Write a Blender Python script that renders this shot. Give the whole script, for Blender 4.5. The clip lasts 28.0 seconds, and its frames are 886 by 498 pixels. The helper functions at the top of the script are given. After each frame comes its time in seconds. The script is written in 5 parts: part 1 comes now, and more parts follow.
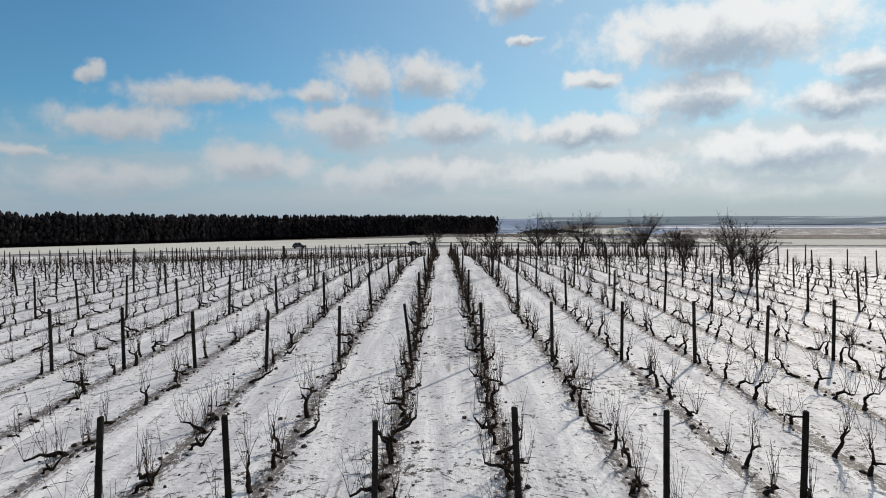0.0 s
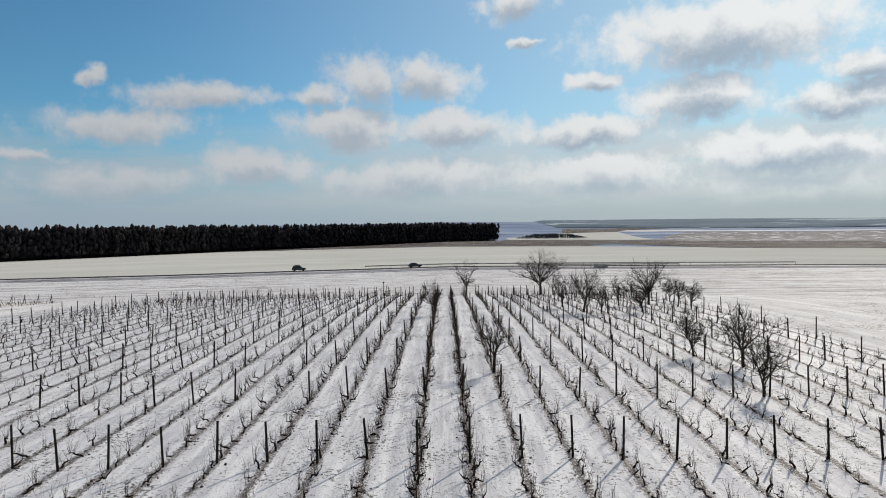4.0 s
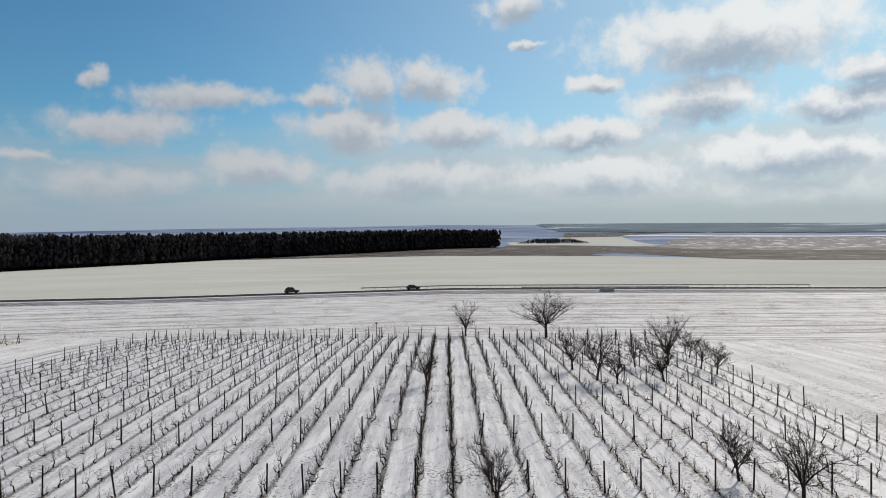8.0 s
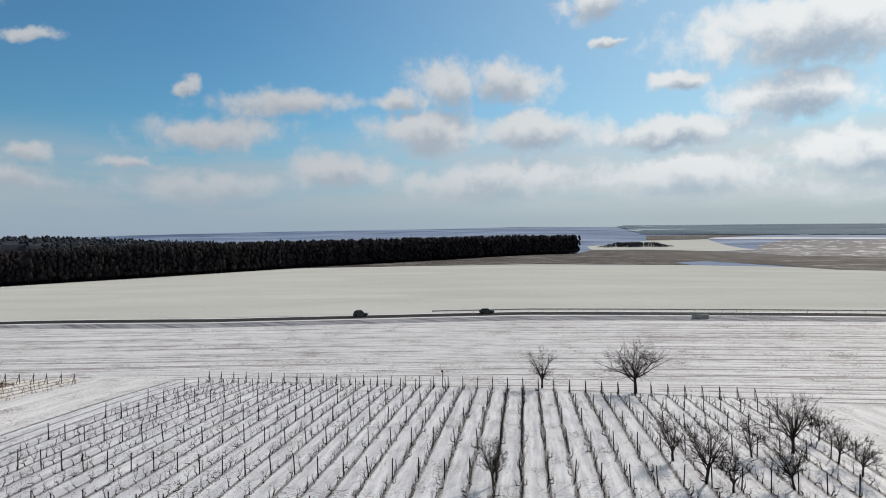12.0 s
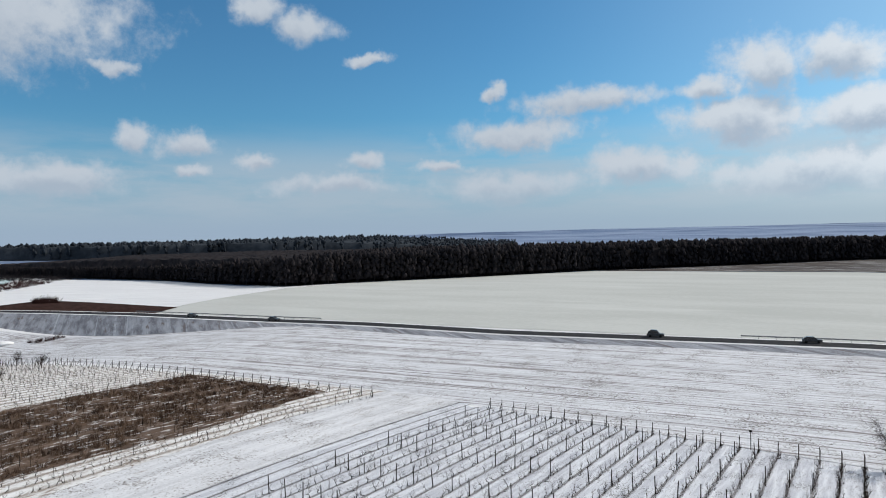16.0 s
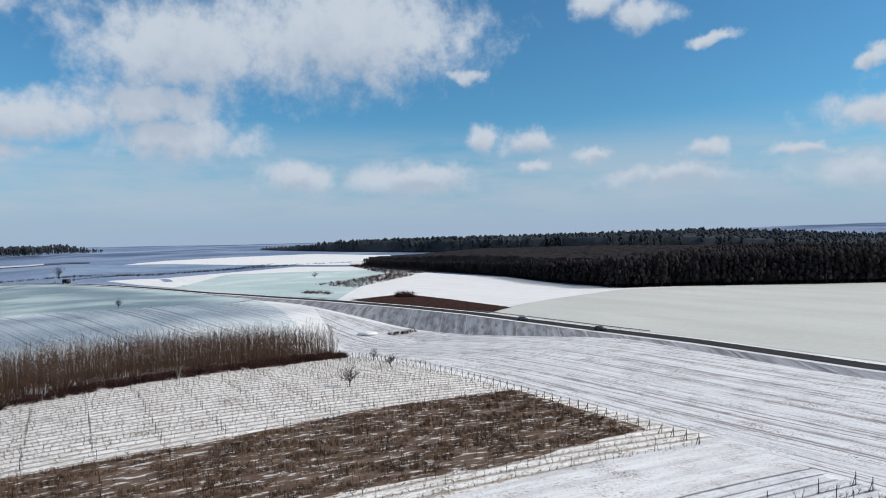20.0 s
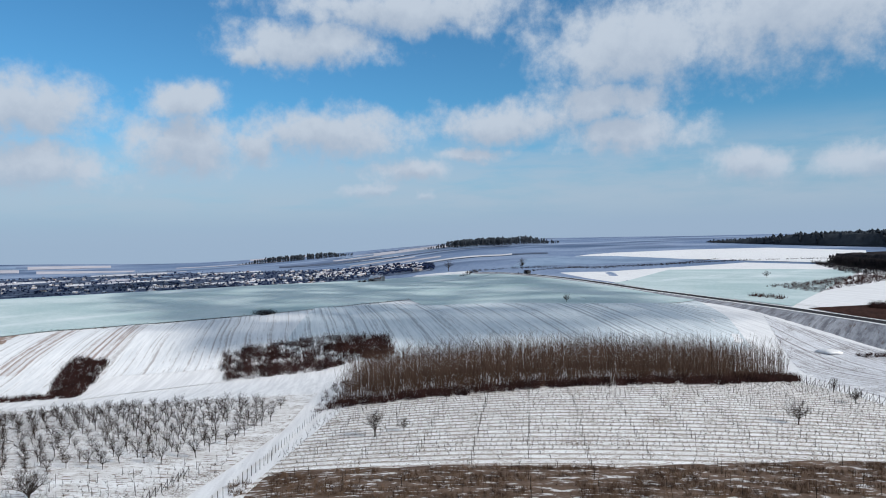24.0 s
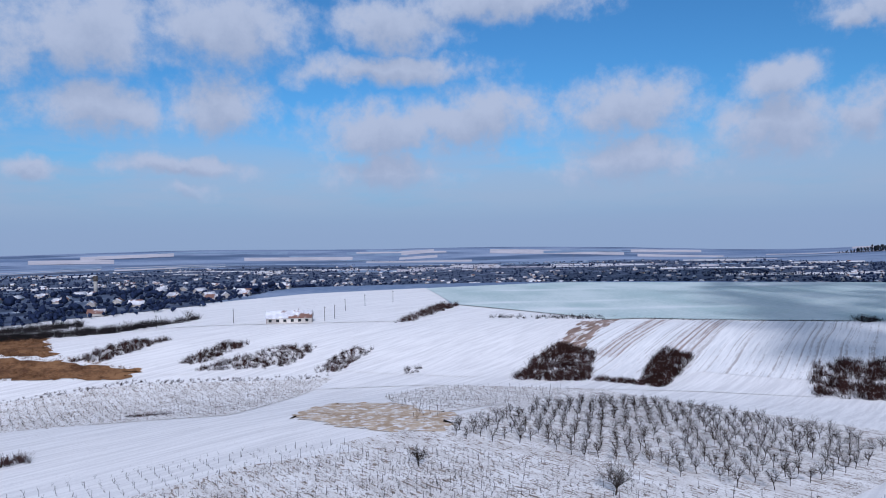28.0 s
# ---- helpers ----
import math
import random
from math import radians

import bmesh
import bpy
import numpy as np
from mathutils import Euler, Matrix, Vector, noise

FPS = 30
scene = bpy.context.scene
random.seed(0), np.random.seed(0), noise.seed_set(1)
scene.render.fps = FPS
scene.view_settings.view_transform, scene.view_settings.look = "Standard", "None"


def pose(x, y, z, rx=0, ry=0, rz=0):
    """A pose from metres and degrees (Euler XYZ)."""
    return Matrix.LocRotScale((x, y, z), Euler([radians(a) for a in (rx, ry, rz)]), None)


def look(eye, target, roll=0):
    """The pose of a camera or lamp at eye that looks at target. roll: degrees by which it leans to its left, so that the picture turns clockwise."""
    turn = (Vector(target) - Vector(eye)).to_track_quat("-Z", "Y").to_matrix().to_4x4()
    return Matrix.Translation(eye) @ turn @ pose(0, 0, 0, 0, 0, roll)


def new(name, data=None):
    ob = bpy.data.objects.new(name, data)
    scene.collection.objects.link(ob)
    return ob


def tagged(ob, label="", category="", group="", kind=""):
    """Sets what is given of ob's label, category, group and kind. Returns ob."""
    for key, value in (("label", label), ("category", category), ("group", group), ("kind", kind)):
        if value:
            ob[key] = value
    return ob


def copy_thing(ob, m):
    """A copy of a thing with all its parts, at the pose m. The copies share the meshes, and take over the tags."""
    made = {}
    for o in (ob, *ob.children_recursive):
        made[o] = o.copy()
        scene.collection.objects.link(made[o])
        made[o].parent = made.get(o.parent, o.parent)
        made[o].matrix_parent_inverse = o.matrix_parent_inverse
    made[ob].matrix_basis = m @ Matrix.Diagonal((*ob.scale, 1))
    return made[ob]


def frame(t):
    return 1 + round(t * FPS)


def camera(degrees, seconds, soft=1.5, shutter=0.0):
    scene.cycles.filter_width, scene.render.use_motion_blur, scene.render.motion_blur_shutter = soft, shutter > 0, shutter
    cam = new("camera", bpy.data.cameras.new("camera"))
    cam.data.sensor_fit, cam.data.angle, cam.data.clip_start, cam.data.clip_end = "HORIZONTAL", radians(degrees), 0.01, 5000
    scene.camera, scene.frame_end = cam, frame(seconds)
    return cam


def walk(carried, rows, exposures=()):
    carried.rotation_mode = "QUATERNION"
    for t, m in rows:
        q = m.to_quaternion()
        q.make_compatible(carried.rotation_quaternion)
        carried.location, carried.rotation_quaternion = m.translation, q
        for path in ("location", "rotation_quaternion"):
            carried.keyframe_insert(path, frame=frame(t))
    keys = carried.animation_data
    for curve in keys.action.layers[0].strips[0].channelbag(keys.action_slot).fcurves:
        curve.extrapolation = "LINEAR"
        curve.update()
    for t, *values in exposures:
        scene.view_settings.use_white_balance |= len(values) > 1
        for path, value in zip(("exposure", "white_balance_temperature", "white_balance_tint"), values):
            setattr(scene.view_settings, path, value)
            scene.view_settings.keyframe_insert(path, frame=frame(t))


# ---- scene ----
cam = camera(67.0, 28.0, soft=1.0)
ROWS = [
    (0.0, -1.691, 0.341, 3.596, 0.021, -1.676, 1.121),
    (0.5, -1.669, 0.359, 4.279, 0.034, -1.610, 1.115),
    (1.0, -1.650, 0.377, 5.015, 0.033, -1.563, 1.159),
    (1.5, -1.615, 0.413, 5.820, 0.057, -1.530, 1.237),
    (2.0, -1.585, 0.442, 6.573, 0.065, -1.532, 1.295),
    (2.5, -1.539, 0.568, 7.402, 0.092, -1.531, 1.338),
    (3.0, -1.503, 0.887, 8.170, 0.103, -1.531, 1.375),
    (3.5, -1.486, 1.414, 8.958, 0.101, -1.517, 1.380),
    (5.5, -1.456, 4.829, 11.526, 0.049, -1.302, 1.242),
    (6.0, -1.400, 5.853, 12.248, 0.045, -1.286, 1.234),
    (6.5, -1.216, 7.075, 13.135, 0.104, -1.269, 1.235),
    (7.0, -1.065, 8.354, 13.904, 0.139, -1.288, 1.237),
    (7.5, -0.906, 9.670, 14.655, 0.188, -1.292, 1.193),
    (8.0, -0.789, 11.022, 15.390, 0.212, -1.294, 1.114),
    (8.5, -0.701, 12.462, 16.172, 0.242, -1.274, 1.057),
    (9.0, -0.609, 13.914, 16.899, 0.302, -1.266, 1.036),
    (9.5, -0.531, 15.397, 17.655, 0.407, -1.235, 1.060),
    (10.0, -0.435, 16.841, 18.367, 0.967, -1.228, 1.098),
    (10.5, -0.355, 18.302, 19.074, 1.940, -1.206, 1.137),
    (11.0, -0.272, 19.756, 19.692, 3.298, -1.169, 1.183),
    (11.5, -0.205, 21.201, 20.306, 4.916, -1.105, 1.223),
    (13.5, 0.221, 26.468, 22.575, 14.744, -0.956, 1.196),
    (14.0, 0.159, 27.618, 23.042, 18.116, -0.919, 1.198),
    (14.5, 0.006, 28.632, 23.558, 21.726, -0.877, 1.210),
    (15.0, -0.208, 29.625, 24.109, 25.074, -0.826, 1.232),
    (15.5, -0.443, 30.539, 24.678, 28.605, -0.792, 1.247),
    (16.0, -0.605, 31.545, 25.275, 32.021, -0.766, 1.221),
    (16.5, -0.841, 32.655, 25.903, 35.742, -0.747, 1.205),
    (17.0, -1.234, 33.863, 26.519, 39.132, -0.735, 1.216),
    (17.5, -1.706, 35.070, 27.133, 42.799, -0.731, 1.235),
    (18.0, -2.119, 36.175, 27.745, 46.214, -0.739, 1.237),
    (18.5, -2.530, 37.109, 28.431, 49.858, -0.761, 1.225),
    (19.0, -2.866, 37.884, 29.104, 53.327, -0.801, 1.205),
    (19.5, -3.229, 38.442, 29.764, 56.888, -0.827, 1.217),
    (20.0, -3.580, 38.921, 30.414, 60.228, -0.829, 1.234),
    (20.5, -4.031, 39.399, 31.031, 63.822, -0.831, 1.214),
    (22.5, -5.686, 41.659, 33.131, 81.858, -0.811, 1.053),
    (23.0, -6.244, 42.075, 33.656, 86.828, -0.801, 1.080),
    (23.5, -6.751, 42.307, 34.230, 92.144, -0.807, 1.130),
    (24.0, -7.286, 42.515, 34.841, 97.097, -0.835, 1.150),
    (24.5, -7.765, 42.652, 35.460, 102.532, -0.868, 1.112),
    (25.0, -8.305, 42.697, 36.143, 107.879, -0.910, 1.044),
    (25.5, -8.867, 42.629, 36.896, 113.684, -0.966, 1.005),
    (26.0, -9.368, 42.552, 37.628, 119.325, -1.038, 1.000),
    (26.5, -9.868, 42.556, 38.347, 125.889, -1.074, 0.994),
    (27.0, -10.296, 42.568, 38.999, 131.968, -1.109, 1.016),
    (27.5, -10.653, 42.446, 39.730, 138.562, -1.123, 1.052),
    (28.0, -10.918, 42.291, 40.508, 144.640, -1.185, 1.105),
]
walk(cam, [(t, pose(x, y, z, 90 + pitch, roll, yaw)) for t, x, y, z, yaw, pitch, roll in ROWS],
     [(0.0, -0.09, 7150, 11), (3.0, -0.11, 7150, 11), (6.0, -0.14, 7100, 11), (11.0, -0.12, 7100, 11), (14.0, -0.06, 6800, 10), (18.0, 0.1, 6550, 9), (20.5, 0.13, 6550, 10), (23.0, 0.12, 6400, 9), (25.0, 0.01, 6250, 11), (28.0, -0.15, 5700, 18)])


# ---- world, sun, exposure ----
SUN_AZ, SUN_EL = -33.0, 31.0          # degrees; azimuth counted to the left of north (+y)


def nodes_of(tree):
    """A shorthand for building node graphs: n(type, inputs, **settings)."""
    def n(kind, inputs=(), **settings):
        node = tree.nodes.new(kind)
        if "operation" in settings:
            node.operation = settings["operation"]
        if "use_clamp" in settings:
            node.use_clamp = settings["use_clamp"]
        if "data_type" in settings:
            node.data_type = settings["data_type"]
        if "interpolation_type" in settings:
            node.interpolation_type = settings["interpolation_type"]
        for key, value in dict(inputs).items():
            if isinstance(value, bpy.types.NodeSocket):
                tree.links.new(value, node.inputs[key])
            else:
                node.inputs[key].default_value = value
        return node
    return n


def math_node(n, op, a, b=0.0, clamp=False):
    return n("ShaderNodeMath", {0: a, 1: b}, operation=op, use_clamp=clamp).outputs[0]


def mix_colour(n, fac, a, b):
    m = n("ShaderNodeMix", data_type="RGBA")
    tree = m.id_data
    for i, value in ((0, fac), (6, a), (7, b)):
        if isinstance(value, bpy.types.NodeSocket):
            tree.links.new(value, m.inputs[i])
        else:
            m.inputs[i].default_value = value if i == 0 else (*value[:3], 1)
    return m.outputs[2]


def smooth(n, value, a, b):
    return n("ShaderNodeMapRange", {0: value, 1: a, 2: b}, interpolation_type="SMOOTHSTEP").outputs[0]


CLOUDS_NORTH = [(-22.4, 14.9, 8.5, 2.1), (-6.1, 18.5, 2.8, 1.0), (-7.1, 15.5, 1.2, 0.4), (6.5, 12.6, 2.5, 1.6), (1.2, 12.7, 2.9, 1.4), (8.3, 8.9, 4.0, 1.5), (-0.7, 8.4, 4.6, 1.3), (-12.0, 8.1, 6.0, 1.0),
                (-21.1, 10.2, 4.9, 1.5), (-30.6, 9.2, 3.4, 1.1), (-32.2, 11.3, 1.9, 1.0), (-12.9, 12.1, 2.0, 0.6), (19.7, 11.2, 5.5, 0.9), (27.8, 12.5, 1.0, 0.5), (25.8, 8.9, 5.1, 1.2), (32.0, 6.2, 1.9, 0.4),
                (15.2, 5.6, 4.1, 1.3), (26.2, 4.4, 5.7, 1.0), (10.5, 11.2, 1.7, 0.7), (2.6, 4.6, 7.4, 1.3), (-13.8, 4.4, 7.2, 1.5), (-27.3, 5.6, 6.7, 1.4), (-28.4, 2.3, 6.0, 1.2), (-42, 12, 7, 3)]
CLOUDS_NORTHWEST = [(47.1, 18.3, 1.8, 1.0), (43.5, 17.3, 2.3, 1.0), (37.8, 15.5, 1.2, 0.4), (56.7, 8.5, 1.4, 0.9), (52.2, 7.9, 2.5, 0.8), (47.0, 6.6, 1.1, 0.5), (38.8, 6.5, 1.7, 0.6), (52.0, 5.7, 1.4, 0.4),
                    (61.6, 5.4, 3.6, 0.8), (41.2, 4.7, 4.7, 0.7)]
CLOUDS_WEST = [(108.2, 16.0, 6.1, 1.5), (100.0, 18.9, 10.2, 1.6), (81.0, 15.4, 7.7, 3.0), (68.5, 17.0, 10.5, 3.8), (106.6, 9.1, 6.6, 1.8), (92.1, 9.8, 5.6, 1.5), (84.4, 10.8, 5.7, 1.5), (81.8, 8.5, 5.0, 1.3),
               (94.3, 7.3, 2.8, 0.6), (58.5, 13.4, 1.7, 0.5), (100.1, 5.8, 3.2, 0.8), (72.7, 5.5, 2.9, 1.2), (62.7, 5.1, 4.7, 1.3), (103.4, 4.3, 1.6, 0.5), (99.3, 3.6, 1.0, 0.4)]
CLOUDS_SOUTH = [(172.7, 15.8, 5.5, 2.8), (162.2, 16.7, 6.0, 2.7), (148.6, 17.4, 4.5, 1.8), (139.4, 19.0, 8.0, 1.3), (172.0, 10.1, 4.3, 2.0), (162.8, 10.7, 4.0, 2.2), (149.5, 8.9, 5.2, 1.9), (141.8, 9.8, 6.1, 2.2),
                (129.1, 10.3, 5.3, 1.9), (117.8, 11.2, 2.5, 1.6), (117.7, 7.9, 4.0, 2.2), (112.4, 7.9, 2.2, 1.2), (175.9, 5.3, 1.6, 0.7), (166.2, 5.7, 4.8, 0.7), (165.1, 3.6, 1.5, 0.6), (149.1, 5.3, 4.8, 1.2),
                (128.7, 5.9, 6.0, 1.6), (112.9, 15.1, 1.5, 0.9), (148.9, 13.8, 7.4, 1.0), (184, 14, 9, 3), (205, 9, 16, 3), (235, 13, 15, 4), (262, 8, 14, 3), (290, 12, 16, 4)]

world = bpy.data.worlds.new("world")
scene.world = world
world.use_nodes = True
world.node_tree.nodes.clear()
n = nodes_of(world.node_tree)
sky = n("ShaderNodeTexSky")
sky.sky_type, sky.sun_disc, sky.sun_elevation, sky.sun_rotation = "NISHITA", False, radians(SUN_EL), radians(-SUN_AZ)
sky.altitude, sky.air_density, sky.dust_density, sky.ozone_density = 200.0, 1.0, 0.6, 1.6
direction = n("ShaderNodeTexCoord").outputs["Generated"]
xyz = n("ShaderNodeSeparateXYZ", {0: direction})
azimuth = math_node(n, "MULTIPLY", math_node(n, "ARCTAN2", math_node(n, "MULTIPLY", xyz.outputs[0], -1.0), xyz.outputs[1]), 180 / math.pi)
azimuth = math_node(n, "ADD", azimuth, math_node(n, "MULTIPLY", math_node(n, "LESS_THAN", azimuth, -60.0), 360.0))
elevation = math_node(n, "MULTIPLY", math_node(n, "ARCSINE", xyz.outputs[2]), 180 / math.pi)
place = n("ShaderNodeCombineXYZ", {0: azimuth, 1: elevation}).outputs[0]
swirl = n("ShaderNodeTexNoise", {"Vector": direction, "Scale": 9.0, "Detail": 6.0, "Roughness": 0.5})
wobble = n("ShaderNodeVectorMath", {0: swirl.outputs["Color"], 1: (0.5, 0.5, 0.5)}, operation="SUBTRACT").outputs[0]
wobble = n("ShaderNodeVectorMath", {0: wobble, 1: (5.0, 2.6, 0.0)}, operation="MULTIPLY").outputs[0]
billow = n("ShaderNodeTexNoise", {"Vector": direction, "Scale": 34.0, "Detail": 5.0, "Roughness": 0.55})
billow = n("ShaderNodeVectorMath", {0: billow.outputs["Color"], 1: (0.5, 0.5, 0.5)}, operation="SUBTRACT").outputs[0]
billow = n("ShaderNodeVectorMath", {0: billow, 1: (2.2, 1.6, 0.0)}, operation="MULTIPLY").outputs[0]
bent = n("ShaderNodeVectorMath", {0: n("ShaderNodeVectorMath", {0: place, 1: wobble}, operation="ADD").outputs[0], 1: billow}, operation="ADD").outputs[0]
nearest = 9.0
low = 9.0
for a, e, w, h in CLOUDS_NORTH + CLOUDS_NORTHWEST + CLOUDS_WEST + CLOUDS_SOUTH:
    off = n("ShaderNodeVectorMath", {0: bent, 1: (a, e, 0)}, operation="SUBTRACT").outputs[0]
    off = n("ShaderNodeVectorMath", {0: off, 1: (0.76 / w, 0.70 / h, 0)}, operation="MULTIPLY").outputs[0]
    far = n("ShaderNodeVectorMath", {0: off}, operation="LENGTH").outputs["Value"]
    nearest = math_node(n, "MINIMUM", far, nearest)
    off = n("ShaderNodeVectorMath", {0: off, 1: (0, 0.75, 0)}, operation="ADD").outputs[0]
    far = n("ShaderNodeVectorMath", {0: off}, operation="LENGTH").outputs["Value"]
    low = math_node(n, "MINIMUM", far, low)
fluff = n("ShaderNodeTexNoise", {"Vector": direction, "Scale": 26.0, "Detail": 9.0, "Roughness": 0.62}).outputs[0]
thick = math_node(n, "ADD", math_node(n, "SUBTRACT", 1.05, nearest), math_node(n, "MULTIPLY", math_node(n, "SUBTRACT", fluff, 0.5), 1.5))
towards = math_node(n, "MULTIPLY", smooth(n, math_node(n, "ABSOLUTE", math_node(n, "SUBTRACT", azimuth, SUN_AZ)), 62.0, 2.0), 1.0)
crisp = n("ShaderNodeMapRange", {0: towards, 3: 0.72, 4: 0.5}).outputs[0]
cover = smooth(n, thick, -0.12, crisp)
belly = smooth(n, math_node(n, "ADD", low, math_node(n, "MULTIPLY", math_node(n, "SUBTRACT", fluff, 0.5), 1.2)), 1.05, 0.2)
white = mix_colour(n, towards, (0.50, 0.565, 0.65), (0.86, 0.94, 1.02))
grey = mix_colour(n, towards, (0.39, 0.46, 0.56), (0.37, 0.49, 0.64))
cloud_colour = mix_colour(n, belly, white, grey)
haze = mix_colour(n, towards, (0.325, 0.42, 0.56), (0.43, 0.52, 0.60))
blue = n("ShaderNodeVectorMath", {0: sky.outputs[0], 1: (0.045, 0.094, 0.119)}, operation="MULTIPLY").outputs[0]
mist = math_node(n, "MULTIPLY", smooth(n, elevation, 9.5, 0.5), 0.93)
deep = n("ShaderNodeMapRange", {0: towards, 3: 0.87, 4: 0.97}).outputs[0]
blue = n("ShaderNodeVectorMath", {0: blue, 3: deep}, operation="SCALE").outputs[0]
blue = mix_colour(n, math_node(n, "MULTIPLY", towards, 0.55), blue, (0.50, 0.62, 0.74))
clear = mix_colour(n, mist, blue, haze)
clear = mix_colour(n, math_node(n, "MULTIPLY", smooth(n, elevation, 21.0, 38.0), 0.75), clear, (0.60, 0.63, 0.66))
cover = math_node(n, "MULTIPLY", cover, smooth(n, elevation, 0.5, 6.0))
bank = n("ShaderNodeTexNoise", {"Vector": n("ShaderNodeVectorMath", {0: direction, 1: (3.0, 3.0, 16.0)}, operation="MULTIPLY").outputs[0], "Scale": 1.6, "Detail": 7.0, "Roughness": 0.6}).outputs[0]
veil = math_node(n, "MULTIPLY", smooth(n, bank, 0.27, 0.6), math_node(n, "MULTIPLY", smooth(n, elevation, 1.0, 3.5), smooth(n, elevation, 10.5, 5.5)))
veil = math_node(n, "MULTIPLY", veil, n("ShaderNodeMapRange", {0: towards, 3: 0.55, 4: 0.9}).outputs[0])
clear = mix_colour(n, veil, clear, mix_colour(n, towards, (0.42, 0.49, 0.58), (0.64, 0.72, 0.80)))
both = mix_colour(n, cover, clear, cloud_colour)
n("ShaderNodeOutputWorld", {0: n("ShaderNodeBackground", {0: both, 1: 1.0}).outputs[0]})

sun = new("sun", bpy.data.lights.new("sun", "SUN"))
sun.data.energy, sun.data.angle, sun.data.color = 3.75, radians(0.6), (1.0, 0.945, 0.87)
sa, se = radians(SUN_AZ), radians(SUN_EL)
sun.matrix_world = look((-math.sin(sa) * math.cos(se) * 300, math.cos(sa) * math.cos(se) * 300, math.sin(se) * 300), (0, 0, 0))
scene.view_settings.exposure = 0.0


# ---- materials ----
def material(name, low, high, scale=4.0, rough=0.85, bump=0.3, fine=40.0, stretch=(1, 1, 1), turn=0.0, third=None, third_at=0.6, third_soft=0.08, third_scale=2.0,
             third_stretch=None, random_tint=0.0, metal=0.0, bump_size=0.02, detail=6.0, rows=None, gloss=0.03, specks=None, lines=None, row_tint=(0.075, 0.062, 0.056), third_detail=6.0):
    """Two tones mixed by a coarse and a fine noise in metres, an optional third tone in patches, and a fine relief."""
    m = bpy.data.materials.new(name)
    m.use_nodes = True
    m.node_tree.nodes.clear()
    n = nodes_of(m.node_tree)
    at = n("ShaderNodeTexCoord").outputs["Object"]
    at = n("ShaderNodeMapping", {"Vector": at, "Rotation": (0, 0, radians(turn))}).outputs[0]
    long = n("ShaderNodeMapping", {"Vector": at, "Scale": stretch}).outputs[0]
    coarse = n("ShaderNodeTexNoise", {"Vector": long, "Scale": scale, "Detail": detail, "Roughness": 0.6}).outputs[0]
    small = n("ShaderNodeTexNoise", {"Vector": at, "Scale": fine, "Detail": 3.0}).outputs[0]
    tone = math_node(n, "ADD", math_node(n, "MULTIPLY", coarse, 0.7), math_node(n, "MULTIPLY", small, 0.3))
    colour = mix_colour(n, smooth(n, tone, 0.36, 0.64), low, high)
    if third:
        spot = n("ShaderNodeMapping", {"Vector": at, "Scale": third_stretch or stretch}).outputs[0]
        spot = n("ShaderNodeTexNoise", {"Vector": spot, "Scale": third_scale, "Detail": third_detail, "Roughness": 0.6}).outputs[0]
        colour = mix_colour(n, smooth(n, spot, third_at, third_at + third_soft), colour, third)
    if specks:
        size, most, tint = specks
        dots = n("ShaderNodeTexNoise", {"Vector": at, "Scale": size, "Detail": 5.0, "Roughness": 0.8}).outputs[0]
        patch = n("ShaderNodeTexNoise", {"Vector": at, "Scale": size * 0.06, "Detail": 4.0}).outputs[0]
        dots = math_node(n, "ADD", dots, math_node(n, "MULTIPLY", math_node(n, "SUBTRACT", patch, 0.5), 0.35))
        colour = mix_colour(n, smooth(n, dots, most, most + 0.05), colour, tint)
    if rows:
        gap, zero, half = rows
        across = n("ShaderNodeSeparateXYZ", {0: at}).outputs[0]
        across = math_node(n, "PINGPONG", math_node(n, "SUBTRACT", across, zero), gap / 2)
        clods = n("ShaderNodeTexNoise", {"Vector": n("ShaderNodeMapping", {"Vector": at, "Scale": (1, 0.45, 1)}).outputs[0], "Scale": 13.0, "Detail": 5.0, "Roughness": 0.8}).outputs[0]
        edge = math_node(n, "ADD", clods, math_node(n, "MULTIPLY", smooth(n, across, half, 0.0), 0.2))
        line = math_node(n, "MULTIPLY", smooth(n, across, half, half * 0.7), smooth(n, edge, 0.60, 0.66))
        colour = mix_colour(n, math_node(n, "MULTIPLY", line, 0.85), colour, row_tint)
    if lines:
        gap, most, soft, tint = lines
        run = n("ShaderNodeMapping", {"Vector": at, "Scale": (0.006, 1.0, 0.0)}).outputs[0]
        sway = n("ShaderNodeTexNoise", {"Vector": at, "Scale": 0.02, "Detail": 2.0}).outputs[0]
        run = n("ShaderNodeVectorMath", {0: run, 1: n("ShaderNodeCombineXYZ", {1: math_node(n, "MULTIPLY", sway, 3.0)}).outputs[0]}, operation="ADD").outputs[0]
        drill = n("ShaderNodeTexNoise", {"Vector": run, "Scale": 1.0 / gap, "Detail": 3.0, "Roughness": 0.55}).outputs[0]
        gaps = n("ShaderNodeTexNoise", {"Vector": n("ShaderNodeMapping", {"Vector": at, "Scale": (0.3, 1, 1)}).outputs[0], "Scale": 0.8, "Detail": 5.0, "Roughness": 0.75}).outputs[0]
        drill = math_node(n, "ADD", drill, math_node(n, "MULTIPLY", math_node(n, "SUBTRACT", gaps, 0.5), 0.45))
        colour = mix_colour(n, smooth(n, drill, most, most + soft), colour, tint)
